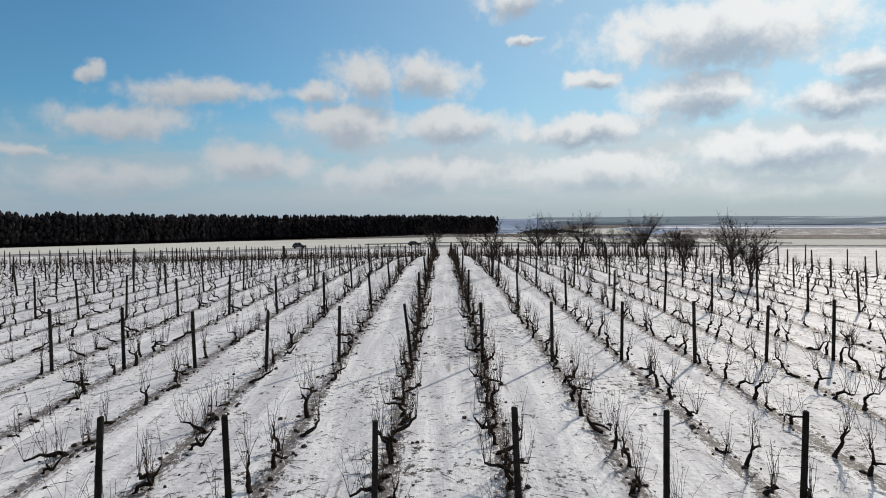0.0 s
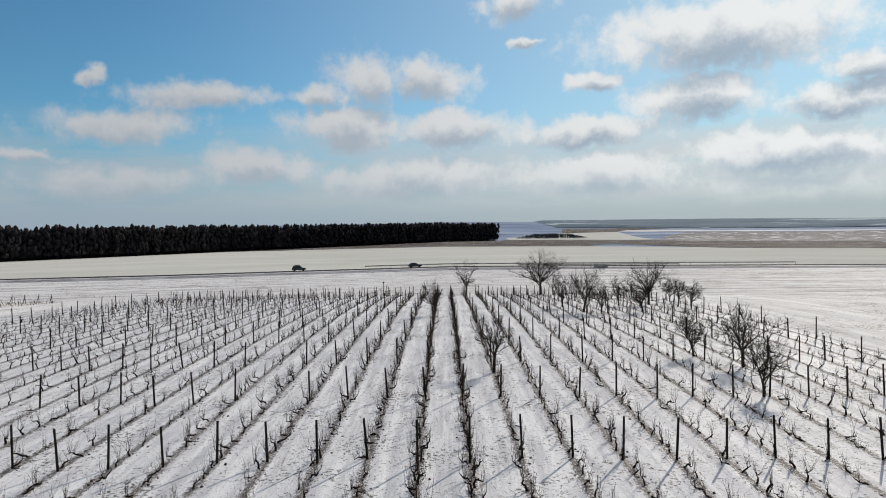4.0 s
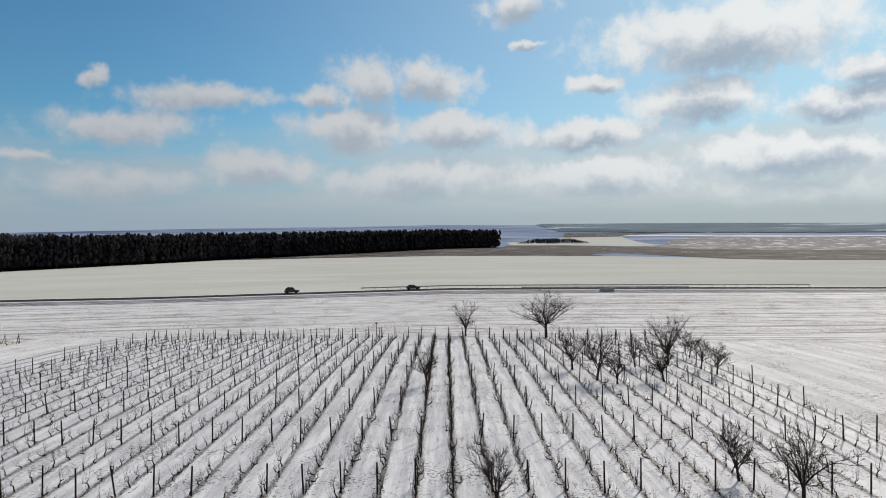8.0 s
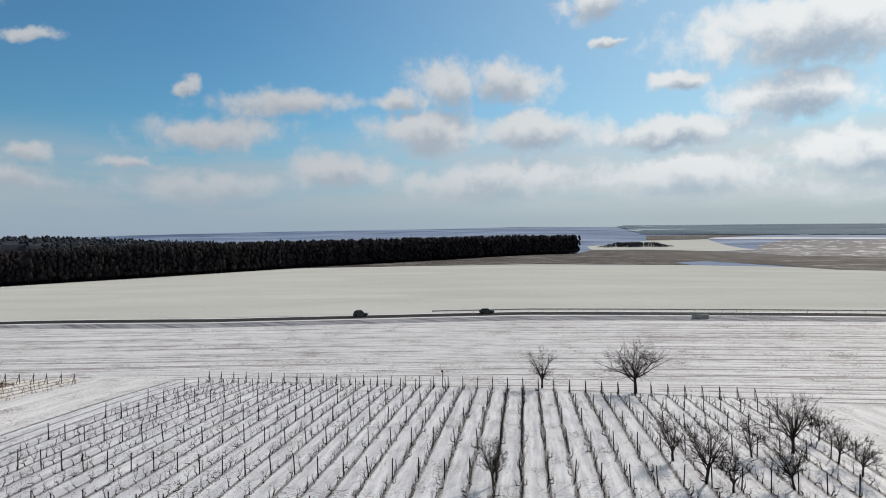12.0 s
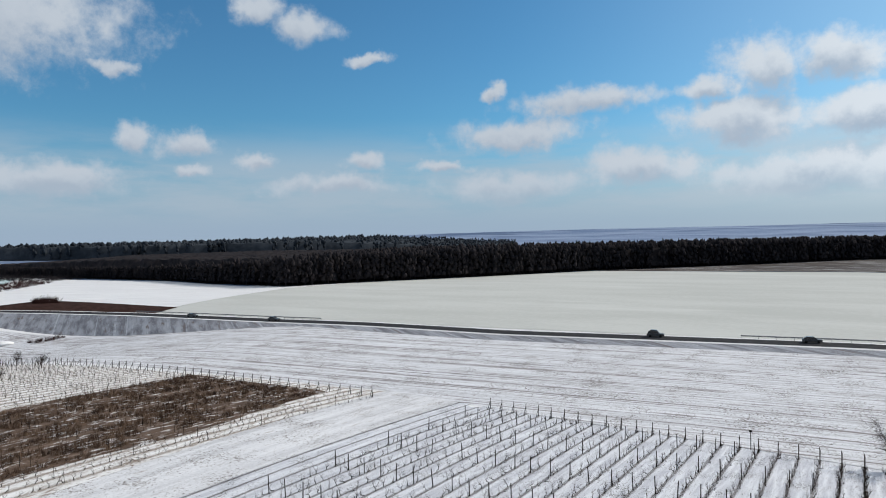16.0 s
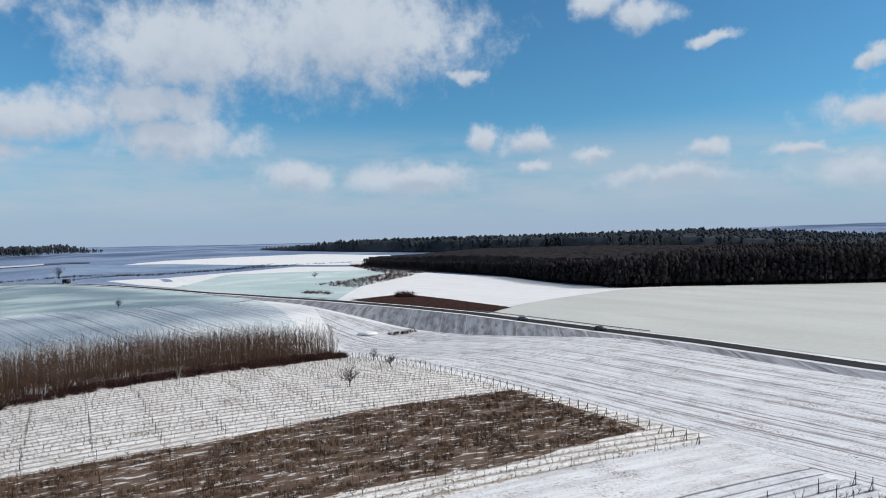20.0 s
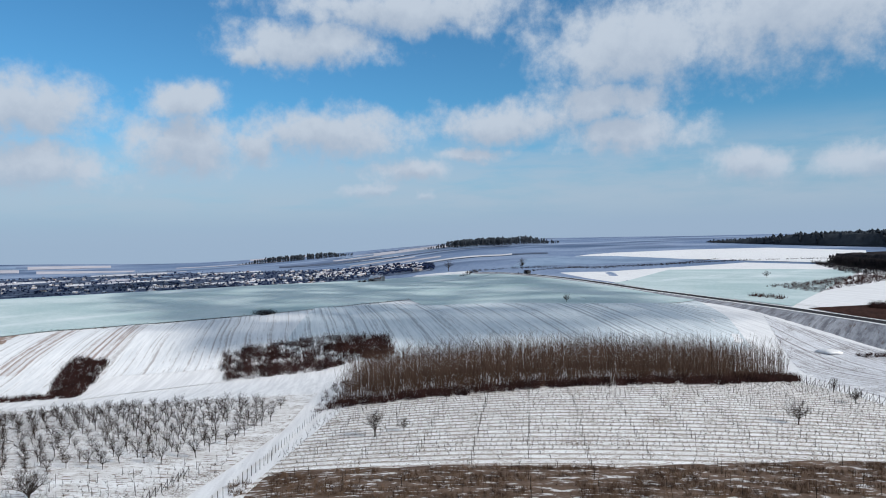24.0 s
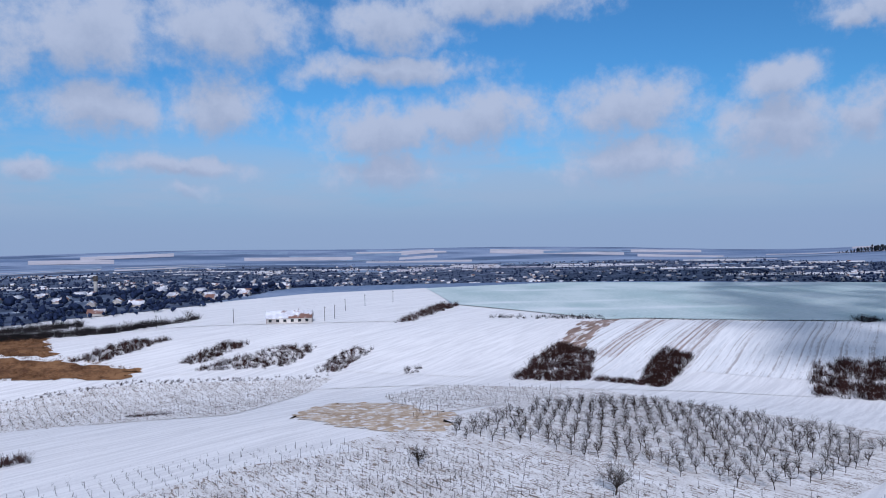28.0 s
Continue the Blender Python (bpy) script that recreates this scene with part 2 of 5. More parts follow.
    if random_tint:
        value = n("ShaderNodeObjectInfo").outputs["Random"]
        value = n("ShaderNodeMapRange", {0: value, 3: 1 - random_tint, 4: 1 + random_tint}).outputs[0]
        colour = n("ShaderNodeVectorMath", {0: colour, 3: value}, operation="SCALE").outputs[0]
    relief = n("ShaderNodeBump", {"Strength": bump, "Distance": bump_size, "Height": tone}).outputs[0]
    skin = n("ShaderNodeBsdfPrincipled", {"Base Color": colour, "Roughness": rough, "Metallic": metal, "Normal": relief})
    skin.inputs["Specular IOR Level"].default_value = gloss
    n("ShaderNodeOutputMaterial", {0: skin.outputs[0]})
    return m


# The blue of distance haze is mixed into the far land's colours.
M_GROUND = material("hazy_far_snow_fields", (0.115, 0.17, 0.28), (0.28, 0.345, 0.47), 0.0016, fine=0.15, bump=0.0, stretch=(0.8, 1.3, 1), turn=35, third=(0.08, 0.12, 0.205), third_at=0.47, third_soft=0.2, third_scale=0.0017, third_stretch=(0.8, 1.3, 1), third_detail=2.5, detail=3.0)
M_VINEYARD = material("trodden_vineyard_snow", (0.47, 0.48, 0.53), (0.72, 0.735, 0.775), 1.3, fine=9, bump=0.7, bump_size=0.12, stretch=(1.5, 0.12, 1), third=(0.32, 0.30, 0.31), third_at=0.62, third_soft=0.08, third_scale=3.0, third_stretch=(1.4, 0.16, 1), specks=(5.0, 0.57, (0.075, 0.072, 0.066)), rows=(2.2, 1.6, 0.42), gloss=0.06, rough=0.64)
M_MEADOW = material("streaky_meadow_snow", (0.52, 0.525, 0.55), (0.71, 0.715, 0.74), 0.5, fine=3, bump=0.5, bump_size=0.12, stretch=(1.2, 0.05, 1), turn=-1, third=(0.42, 0.39, 0.375), third_at=0.60, third_soft=0.14, third_scale=1.6, third_stretch=(1, 0.12, 1), specks=(3.2, 0.565, (0.17, 0.15, 0.14)), gloss=0.02, rough=0.7)
M_PLOUGH = material("snow_on_ploughed_rows", (0.51, 0.515, 0.545), (0.71, 0.72, 0.755), 1.0, fine=3, bump=0.5, bump_size=0.15, stretch=(0.03, 1.2, 1), turn=-5, specks=(2.6, 0.565, (0.13, 0.11, 0.10)), lines=(0.95, 0.515, 0.12, (0.25, 0.23, 0.235)), gloss=0.02, rough=0.7)
M_WHEAT = material("thin_snow_on_winter_wheat", (0.455, 0.465, 0.447), (0.52, 0.53, 0.512), 0.02, fine=0.5, bump=0.2, stretch=(0.5, 1.5, 1), third=(0.575, 0.585, 0.568), third_at=0.53, third_soft=0.25, third_scale=0.012, third_stretch=(0.5, 2, 1), gloss=0.0, rough=0.9)
M_WHEAT_BLUE = material("icy_winter_wheat", (0.36, 0.47, 0.48), (0.52, 0.60, 0.61), 0.02, fine=0.4, bump=0.1, stretch=(1.2, 0.6, 1), turn=35, third=(0.68, 0.72, 0.74), third_at=0.56, third_soft=0.2, third_scale=0.008, third_stretch=(0.5, 2, 1), gloss=0.06, rough=0.65)
M_SNOW = material("clean_field_snow", (0.62, 0.62, 0.635), (0.78, 0.78, 0.79), 0.5, fine=2.5, bump=0.45, bump_size=0.12, stretch=(0.06, 1.3, 1), turn=-15, third=(0.50, 0.48, 0.475), third_at=0.70, third_soft=0.1, third_scale=0.9, specks=(3.0, 0.65, (0.30, 0.27, 0.25)), gloss=0.06, rough=0.64)
M_FURROW = material("snow_in_furrows", (0.62, 0.635, 0.66), (0.77, 0.775, 0.79), 0.35, fine=1.2, bump=0.3, stretch=(0.05, 2.0, 1), turn=-20, lines=(1.3, 0.54, 0.12, (0.42, 0.40, 0.40)), gloss=0.06, rough=0.65)
M_FURROW_DARK = material("soil_showing_in_furrows", (0.55, 0.55, 0.57), (0.72, 0.72, 0.74), 0.35, fine=1.2, bump=0.3, stretch=(0.05, 2.0, 1), turn=-20, lines=(1.3, 0.50, 0.12, (0.34, 0.285, 0.27)))
# Cloud shade is painted in: the furrow snow made darker and bluer.
M_SNOW_SHADE = material("shade_blue_snow_on_furrows", (0.50, 0.56, 0.60), (0.66, 0.70, 0.73), 0.35, fine=1.2, bump=0.3, stretch=(0.05, 2.0, 1), turn=-20, lines=(1.4, 0.51, 0.14, (0.34, 0.37, 0.40)), gloss=0.06, rough=0.65)
M_WEED = material("dry_weeds_in_snow", (0.17, 0.115, 0.095), (0.34, 0.26, 0.225), 0.2, fine=1.5, bump=0.4, bump_size=0.2, stretch=(0.25, 1.4, 1), turn=-20, third=(0.66, 0.65, 0.66), third_at=0.50, third_soft=0.1, third_scale=0.35, third_stretch=(0.3, 1.2, 1))
M_BROWN = material("brown_fallow_with_snow", (0.082, 0.057, 0.045), (0.16, 0.115, 0.09), 0.25, fine=2.5, bump=0.6, bump_size=0.2, stretch=(1.6, 0.5, 1), third=(0.58, 0.57, 0.57), third_at=0.53, third_soft=0.1, third_scale=0.9, third_stretch=(1.5, 0.45, 1), rows=(2.35, -63.0, 0.6), row_tint=(0.10, 0.066, 0.045))
M_STRIP = material("grey_brown_rough_field", (0.045, 0.039, 0.039), (0.10, 0.087, 0.082), 0.05, fine=0.4, bump=0.3, stretch=(0.3, 2, 1), third=(0.42, 0.42, 0.43), third_at=0.55, third_soft=0.1, third_scale=0.16, third_stretch=(0.2, 2, 1), turn=6)
M_STRIP_SNOW = material("rough_field_flecked_with_snow", (0.13, 0.125, 0.135), (0.24, 0.235, 0.25), 0.04, fine=0.2, bump=0.0, stretch=(0.4, 1.6, 1), third=(0.56, 0.56, 0.58), third_at=0.53, third_soft=0.1, third_scale=0.035, third_stretch=(1.3, 0.5, 1), turn=25)
M_SOIL = material("red_brown_bare_soil", (0.026, 0.012, 0.009), (0.052, 0.026, 0.020), 0.3, fine=2, bump=0.5, bump_size=0.2, stretch=(0.4, 1.6, 1), turn=25)
M_YELLOW = material("dry_yellow_grass", (0.33, 0.24, 0.16), (0.52, 0.43, 0.34), 0.2, fine=2, bump=0.4, bump_size=0.1, third=(0.70, 0.70, 0.71), third_at=0.46, third_soft=0.2, third_scale=0.45, specks=(1.5, 0.60, (0.28, 0.20, 0.13)))
M_REED = material("rust_brown_reed", (0.09, 0.045, 0.025), (0.24, 0.13, 0.065), 0.12, fine=1.0, bump=0.5, bump_size=0.3)
M_DIRTY = material("patchy_snow_and_stubble", (0.58, 0.565, 0.56), (0.77, 0.77, 0.78), 0.25, fine=2.2, bump=0.4, bump_size=0.1, third=(0.23, 0.185, 0.155), third_at=0.54, third_soft=0.08, third_scale=1.3, stretch=(1.5, 0.3, 1), specks=(2.6, 0.57, (0.15, 0.12, 0.10)))
M_OLDVINE = material("old_vineyard_snow", (0.60, 0.585, 0.575), (0.79, 0.79, 0.795), 0.5, fine=3, bump=0.4, bump_size=0.1, stretch=(1.5, 0.3, 1), third=(0.30, 0.25, 0.22), third_at=0.53, third_soft=0.14, third_scale=1.5, third_stretch=(1.6, 0.45, 1), rows=(2.35, -63.0, 0.85), row_tint=(0.23, 0.185, 0.15), specks=(2.4, 0.57, (0.17, 0.13, 0.11)))
M_LITTER = material("dark_leaf_litter", (0.012, 0.010, 0.009), (0.035, 0.028, 0.024), 0.05, fine=0.5, bump=0.0)
M_ASPHALT = material("wet_grey_asphalt", (0.028, 0.029, 0.032), (0.05, 0.05, 0.054), 0.6, rough=0.95, fine=30, bump=0.2)
# Snowy grass, with the shade of the south-facing slope darkened into its colour.
M_BANK = material("snowy_grass_bank_with_shade", (0.13, 0.13, 0.15), (0.33, 0.345, 0.38), 0.35, fine=3, bump=0.5, bump_size=0.2, third=(0.15, 0.13, 0.13), third_at=0.58, third_soft=0.08, third_scale=0.5, turn=35, stretch=(0.12, 1.2, 1), lines=(1.1, 0.56, 0.16, (0.42, 0.44, 0.48)))
M_CLOD = material("frozen_dark_soil", (0.030, 0.024, 0.020), (0.075, 0.06, 0.05), 8, fine=60, bump=0.3)
M_POST = material("weathered_dark_post_wood", (0.013, 0.011, 0.010), (0.036, 0.031, 0.027), 6, fine=60, rough=0.9, bump=0.5, random_tint=0.3)
M_VINE = material("dark_vine_bark", (0.010, 0.008, 0.007), (0.032, 0.025, 0.020), 12, fine=90, rough=0.95, bump=0.6)
M_CANE = material("brown_vine_cane", (0.026, 0.017, 0.013), (0.070, 0.046, 0.034), 9, fine=70, rough=0.8, bump=0.2)
M_BARK = material("grey_brown_tree_bark", (0.018, 0.014, 0.012), (0.05, 0.04, 0.034), 5, fine=50, rough=0.95, bump=0.6, random_tint=0.2)
M_TWIG = material("fine_dark_twig", (0.016, 0.012, 0.011), (0.042, 0.031, 0.027), 3, fine=30, rough=0.9, bump=0.1, random_tint=0.2)
M_FOREST = material("dark_forest_wood", (0.015, 0.0145, 0.0175), (0.035, 0.030, 0.031), 0.12, fine=0.6, rough=1.0, bump=0.0)
# Yards and trees are darkened to navy, standing for cloud shade and haze.
M_YARD = material("shade_blue_yard_ground", (0.03, 0.042, 0.075), (0.11, 0.14, 0.21), 0.03, fine=0.3, bump=0.0, third=(0.42, 0.46, 0.53), third_at=0.635, third_soft=0.05, third_scale=0.03)
M_NAVY = material("haze_navy_village_trees", (0.008, 0.013, 0.033), (0.022, 0.034, 0.078), 0.1, fine=1, rough=1.0, bump=0.0)
# Aerial haze is put into both far wood colours as blue.
M_FARWOOD = material("haze_blue_far_wood", (0.022, 0.027, 0.034), (0.045, 0.052, 0.062), 0.01, fine=0.1, rough=1.0, bump=0.0)
M_HILL = material("hazy_wooded_far_hills", (0.10, 0.145, 0.185), (0.15, 0.20, 0.25), 0.003, fine=0.03, rough=1.0, bump=0.0, third=(0.36, 0.42, 0.48), third_at=0.56, third_soft=0.06, third_scale=0.0022, third_stretch=(0.6, 2.2, 1))
# Wheat and soil here carry the blue of distance haze in their colour.
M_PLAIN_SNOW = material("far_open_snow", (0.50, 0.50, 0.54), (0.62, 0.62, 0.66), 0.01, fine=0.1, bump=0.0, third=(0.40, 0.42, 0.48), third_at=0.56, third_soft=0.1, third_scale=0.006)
M_PLAIN_BLUE = material("hazy_far_winter_wheat", (0.15, 0.215, 0.32), (0.25, 0.33, 0.45), 0.008, fine=0.1, bump=0.0)
M_PLAIN_DARK = material("hazy_far_ploughed_soil", (0.055, 0.075, 0.125), (0.12, 0.15, 0.22), 0.01, fine=0.1, bump=0.0)
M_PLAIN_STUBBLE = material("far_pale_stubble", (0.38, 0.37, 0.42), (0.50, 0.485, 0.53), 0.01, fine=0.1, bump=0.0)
M_PINE = material("dark_pine_needles", (0.006, 0.010, 0.008), (0.016, 0.022, 0.017), 0.1, fine=1, rough=1.0, bump=0.0)
M_THICKET = material("bare_brown_thicket", (0.042, 0.023, 0.016), (0.105, 0.063, 0.043), 0.25, fine=2, rough=1.0, bump=0.0)
M_SAPLING = material("pale_brown_sapling_bark", (0.048, 0.030, 0.022), (0.115, 0.076, 0.058), 0.4, fine=3, rough=1.0, bump=0.0)
M_SHRUB = material("bare_dark_shrub", (0.018, 0.010, 0.010), (0.055, 0.028, 0.026), 0.2, fine=2, rough=1.0, bump=0.0)
M_GRASS = material("dry_brown_grass", (0.055, 0.035, 0.026), (0.155, 0.102, 0.070), 0.3, fine=3, rough=1.0, bump=0.0)
M_WALL = material("pale_rendered_wall", (0.26, 0.24, 0.23), (0.46, 0.44, 0.42), 0.05, fine=1, bump=0.2, random_tint=0.25)
M_ROOF = material("snowy_roof_tile", (0.38, 0.39, 0.44), (0.66, 0.68, 0.74), 0.2, fine=3, bump=0.3, third=(0.17, 0.10, 0.085), third_at=0.5, third_soft=0.08, third_scale=0.12)
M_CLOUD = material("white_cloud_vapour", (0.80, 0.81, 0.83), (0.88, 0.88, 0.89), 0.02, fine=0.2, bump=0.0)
M_STEEL = material("galvanised_rail_steel", (0.16, 0.165, 0.17), (0.28, 0.285, 0.29), 2, fine=20, rough=0.5, gloss=0.4, metal=0.6, bump=0.1)
M_PAINT = material("dark_car_paint", (0.012, 0.013, 0.015), (0.03, 0.03, 0.033), 2, fine=20, rough=0.3, bump=0.0, gloss=0.5)
M_GLASS = material("dark_window_glass", (0.01, 0.012, 0.015), (0.02, 0.024, 0.028), 2, rough=0.1, bump=0.0, gloss=0.5)
M_TYRE = material("black_rubber", (0.012, 0.012, 0.012), (0.02, 0.02, 0.02), 5, rough=0.9, bump=0.1)
M_CONCRETE = material("grey_concrete", (0.20, 0.20, 0.19), (0.36, 0.35, 0.34), 1, fine=12, bump=0.3)


# ---- the land ----
def ramp(a, b, v):
    """0 below a, 1 above b, smooth between."""
    v = min(1.0, max(0.0, (v - a) / (b - a)))
    return v * v * (3 - 2 * v)


def height(x, y):
    """The land: a plateau round the vineyard, a dell to the west and south, a low plain beyond the village, hills to the north."""
    r = math.hypot(x, y - 45)
    az = math.degrees(math.atan2(-x, y - 45)) % 360
    west = ramp(45, 75, az) * (1 - ramp(225, 260, az))
    south = ramp(88, 125, az) * (1 - ramp(225, 270, az))
    z = 0.4 - 0.00055 * max(-70.0, min(65.0, y - 62)) ** 2
    z -= 3.0 * ramp(90, 170, r) * south
    z -= 9.5 * math.exp(-((r - 262) / 62) ** 2) * west
    z -= 0.022 * max(0, x) * ramp(0, 60, y + 30)
    z -= (35 * ramp(480, 1700, r) + 42 * ramp(1500, 4900, r)) * south
    z -= 30 * ramp(660, 1080, r) * ramp(94, 108, az) * (1 - 0.6 * ramp(145, 168, az)) * (1 - ramp(225, 270, az))
    east = (1 - ramp(28, 60, az)) + ramp(290, 315, az)
    z += 58 * ramp(3300, 4900, r) * ramp(112, 140, az) * south
    z += (28 + 46 * east) * ramp(1400, 4300, r) * (1 - south) - 2 * ramp(300, 700, r) * (1 - south)
    z += 3.5 * math.sin(x / 410 + 1.3) * math.sin(y / 330) * ramp(500, 900, r)
    return z


def mesh_object(name, verts, faces, mat, parent=None, label="", smooth_shade=False):
    me = bpy.data.meshes.new(name)
    me.from_pydata(verts, [], faces)
    me.materials.append(mat)
    if smooth_shade:
        me.polygons.foreach_set("use_smooth", [True] * len(me.polygons))
    me.update()
    ob = new(name, me)
    if parent:
        ob.parent = parent
    if label:
        ob["label"] = label
    return ob


def land_sheet():
    """One sheet, fine round the vineyard and coarse towards the horizon."""
    radii = [0.0]
    step = 4.0
    while radii[-1] < 4950:
        radii.append(radii[-1] + step)
        if radii[-1] > 150:
            step *= 1.035
    spokes = 240
    verts = [(0, 45, height(0, 45))]
    for r in radii[1:]:
        for k in range(spokes):
            a = 2 * math.pi * k / spokes
            x, y = r * math.sin(a), 45 + r * math.cos(a)
            verts.append((x, y, height(x, y)))
    faces = [(0, 1 + (k + 1) % spokes, 1 + k) for k in range(spokes)]
    for i in range(len(radii) - 2):
        for k in range(spokes):
            a, b = 1 + i * spokes + k, 1 + i * spokes + (k + 1) % spokes
            faces.append((a, b, b + spokes, a + spokes))
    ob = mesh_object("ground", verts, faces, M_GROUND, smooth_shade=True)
    # Faces beyond 470 m keep the haze-tinted colour, nearer ones plain snow.
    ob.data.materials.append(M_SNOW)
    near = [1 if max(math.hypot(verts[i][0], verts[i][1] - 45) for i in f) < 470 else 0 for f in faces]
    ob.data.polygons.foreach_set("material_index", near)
    return tagged(ob, "wide rolling farmland under thin patchy snow", "ground", kind="structure")


def along(line, s):
    """The point at the share s of a polyline's length."""
    lengths = [math.dist(a, b) for a, b in zip(line, line[1:])]
    want = s * sum(lengths)
    for a, b, l in zip(line, line[1:], lengths):
        if want <= l or b is line[-1]:
            k = min(1.0, want / l) if l else 0
            return (a[0] + (b[0] - a[0]) * k, a[1] + (b[1] - a[1]) * k)
        want -= l


def field(name, one, other, mat, label, lift=0.06, cell=8.0, ragged=0.0, category="field"):
    """A sheet of ground between two polylines, laid over the land."""
    rng = random.Random(name + str(one[0]))
    size = max(sum(math.dist(a, b) for a, b in zip(l, l[1:])) for l in (one, other))
    wide = max(math.dist(along(one, s), along(other, s)) for s in (0, 0.5, 1))
    nu, nv = max(2, min(140, int(size / cell))), max(2, min(140, int(wide / cell)))
    verts = []
    for i in range(nu + 1):
        a, b = along(one, i / nu), along(other, i / nu)
        for j in range(nv + 1):
            k = j / nv
            x, y = a[0] + (b[0] - a[0]) * k, a[1] + (b[1] - a[1]) * k
            if ragged and (i in (0, nu) or j in (0, nv)):
                x, y = x + rng.uniform(-ragged, ragged), y + rng.uniform(-ragged, ragged)
            verts.append((x, y, height(x, y) + lift))
    faces = [(i * (nv + 1) + j, (i + 1) * (nv + 1) + j, (i + 1) * (nv + 1) + j + 1, i * (nv + 1) + j + 1) for i in range(nu) for j in range(nv)]
    ob = mesh_object(name, verts, faces, mat, smooth_shade=True)
    if sum(p.normal.z for p in list(ob.data.polygons)[:20]) < 0:
        ob.data.flip_normals()
    return tagged(ob, label, category, kind="structure")


land_sheet()
ROAD = [(330, 232), (240, 230), (165, 226), (118, 224), (74, 222), (24, 218), (-26, 212), (-88, 203), (-140, 203), (-192, 198), (-246, 193), (-295, 183), (-350, 167), (-394, 151), (-492, 116), (-608, 72), (-696, 34), (-790, -10)]



def road_level(x, y):
    held = ramp(110, 190, -x) * (1 - ramp(420, 520, -x))
    return height(x, y) * (1 - held) - 2.2 * held + 0.45


def road_strip(name, near, far, mat, label, lift, drop_near=None, drop_far=None, category="road"):
    """A strip along the road between two offsets from its middle (metres, north positive); an edge may drop to the land."""
    verts, faces = [], []
    steps = 190
    for i in range(steps + 1):
        x, y = along(ROAD, i / steps)
        x2, y2 = along(ROAD, min(1, i / steps + 0.004))
        x1, y1 = along(ROAD, max(0, i / steps - 0.004))
        dx, dy = x2 - x1, y2 - y1
        l = math.hypot(dx, dy) or 1
        nx, ny = dy / l, -dx / l
        if ny < 0:
            nx, ny = -nx, -ny
        for off, drop in ((near, drop_near), (far, drop_far)):
            px, py = x + nx * off, y + ny * off
            z = road_level(x, y) + lift if drop is None else height(px, py) + drop
            verts.append((px, py, z))
    for i in range(steps):
        faces.append((2 * i, 2 * i + 1, 2 * i + 3, 2 * i + 2))
    ob = mesh_object(name, verts, faces, mat)
    if ob.data.polygons[0].normal.z < 0:
        ob.data.flip_normals()
    return tagged(ob, label, category, kind="structure")


# ---- road ----
road_strip("road", -3.6, 3.6, M_ASPHALT, "dark wet two-lane asphalt country road", 0.0)
road_strip("road_verge", -5.6, -3.6, M_SNOW, "snow bank pushed up along the road", -0.05, category="verge")
road_strip("road_verge", 3.6, 5.4, M_SNOW, "snow bank pushed up along the road", -0.05, category="verge")
road_strip("road_bank", -22, -5.6, M_BANK, "steep snowy grass bank below the road", -0.08, drop_near=-0.3, category="embankment")
road_strip("road_bank", 5.4, 8.5, M_BANK, "snowy grass bank beside the road", -0.08, drop_far=-0.3, category="embankment")

# ---- fields ----
field("field", [(-58, 150), (-20, 144), (40, 137), (330, 110)], [(-58, 197), (-20, 206), (40, 212), (330, 226)], M_PLOUGH, "ploughed rows lightly covered with snow", 0.05, 5)
field("field", [(-205, 124), (-160, 122), (-110, 125), (-75, 129), (-58, 127), (30, 117), (60, 112), (330, 80)], [(-330, 150), (-240, 172), (-160, 192), (-100, 193), (-58, 197), (-20, 206), (60, 213), (330, 224)], M_PLOUGH, "ploughed rows lightly covered with snow", 0.07, 5)
field("field", [(-300, 205), (-190, 206), (-88, 213), (0, 222), (80, 228), (330, 236)], [(-300, 340), (-285, 400), (-190, 570), (-60, 572), (133, 576), (420, 470)], M_WHEAT, "winter wheat showing through thin snow", 0.08, 9)
field("field", [(-191, 574), (66, 868), (115, 905)], [(-188, 572), (-60, 574), (133, 578)], M_STRIP, "rough grey-brown field with snow in its rows", 0.3, 14)
field("field", [(66, 868), (120, 1240), (226, 1290), (290, 1050), (300, 800), (390, 772), (525, 812)], [(100, 600), (133, 630), (166, 664), (196, 585), (214, 514), (250, 498), (340, 508)], M_STRIP, "rough grey-brown field with snow in its rows", 0.3, 16)
field("field", [(120, 1240), (150, 1640), (356, 2030), (545, 2105)], [(226, 1290), (250, 1260), (290, 1080), (420, 1300)], M_WHEAT, "pale winter wheat under snow", 0.5, 25)
field("field", [(290, 1060), (420, 1300), (560, 1700), (720, 2000), (920, 1900), (1250, 1800)], [(296, 790), (380, 776), (430, 780), (470, 790), (530, 815), (800, 860)], M_STRIP_SNOW, "rough field flecked with drifted snow", 0.45, 25)
field("field", [(545, 2105), (720, 2090), (924, 1980), (1260, 1830)], [(600, 2240), (800, 2230), (1000, 2130), (1320, 1930)], M_PLAIN_SNOW, "narrow band of open snow", 0.8, 30)
field("field", [(356, 2040), (545, 2120), (600, 2250)], [(420, 2395), (700, 2440), (850, 2470)], M_STRIP, "dark ploughed field on a rise", 0.9, 40)
field("field", [(-352, 178), (-258, 203)], [(-366, 218), (-266, 226)], M_SOIL, "bare red-brown soil without snow", 0.25, 6, category="field")
field("field", [(-700, 75), (-600, 95), (-500, 130), (-420, 160), (-330, 196), (-262, 206)], [(-1000, 350), (-880, 430), (-600, 370), (-480, 372), (-330, 330), (-300, 330)], M_SNOW, "smooth open snow field", 0.15, 10)
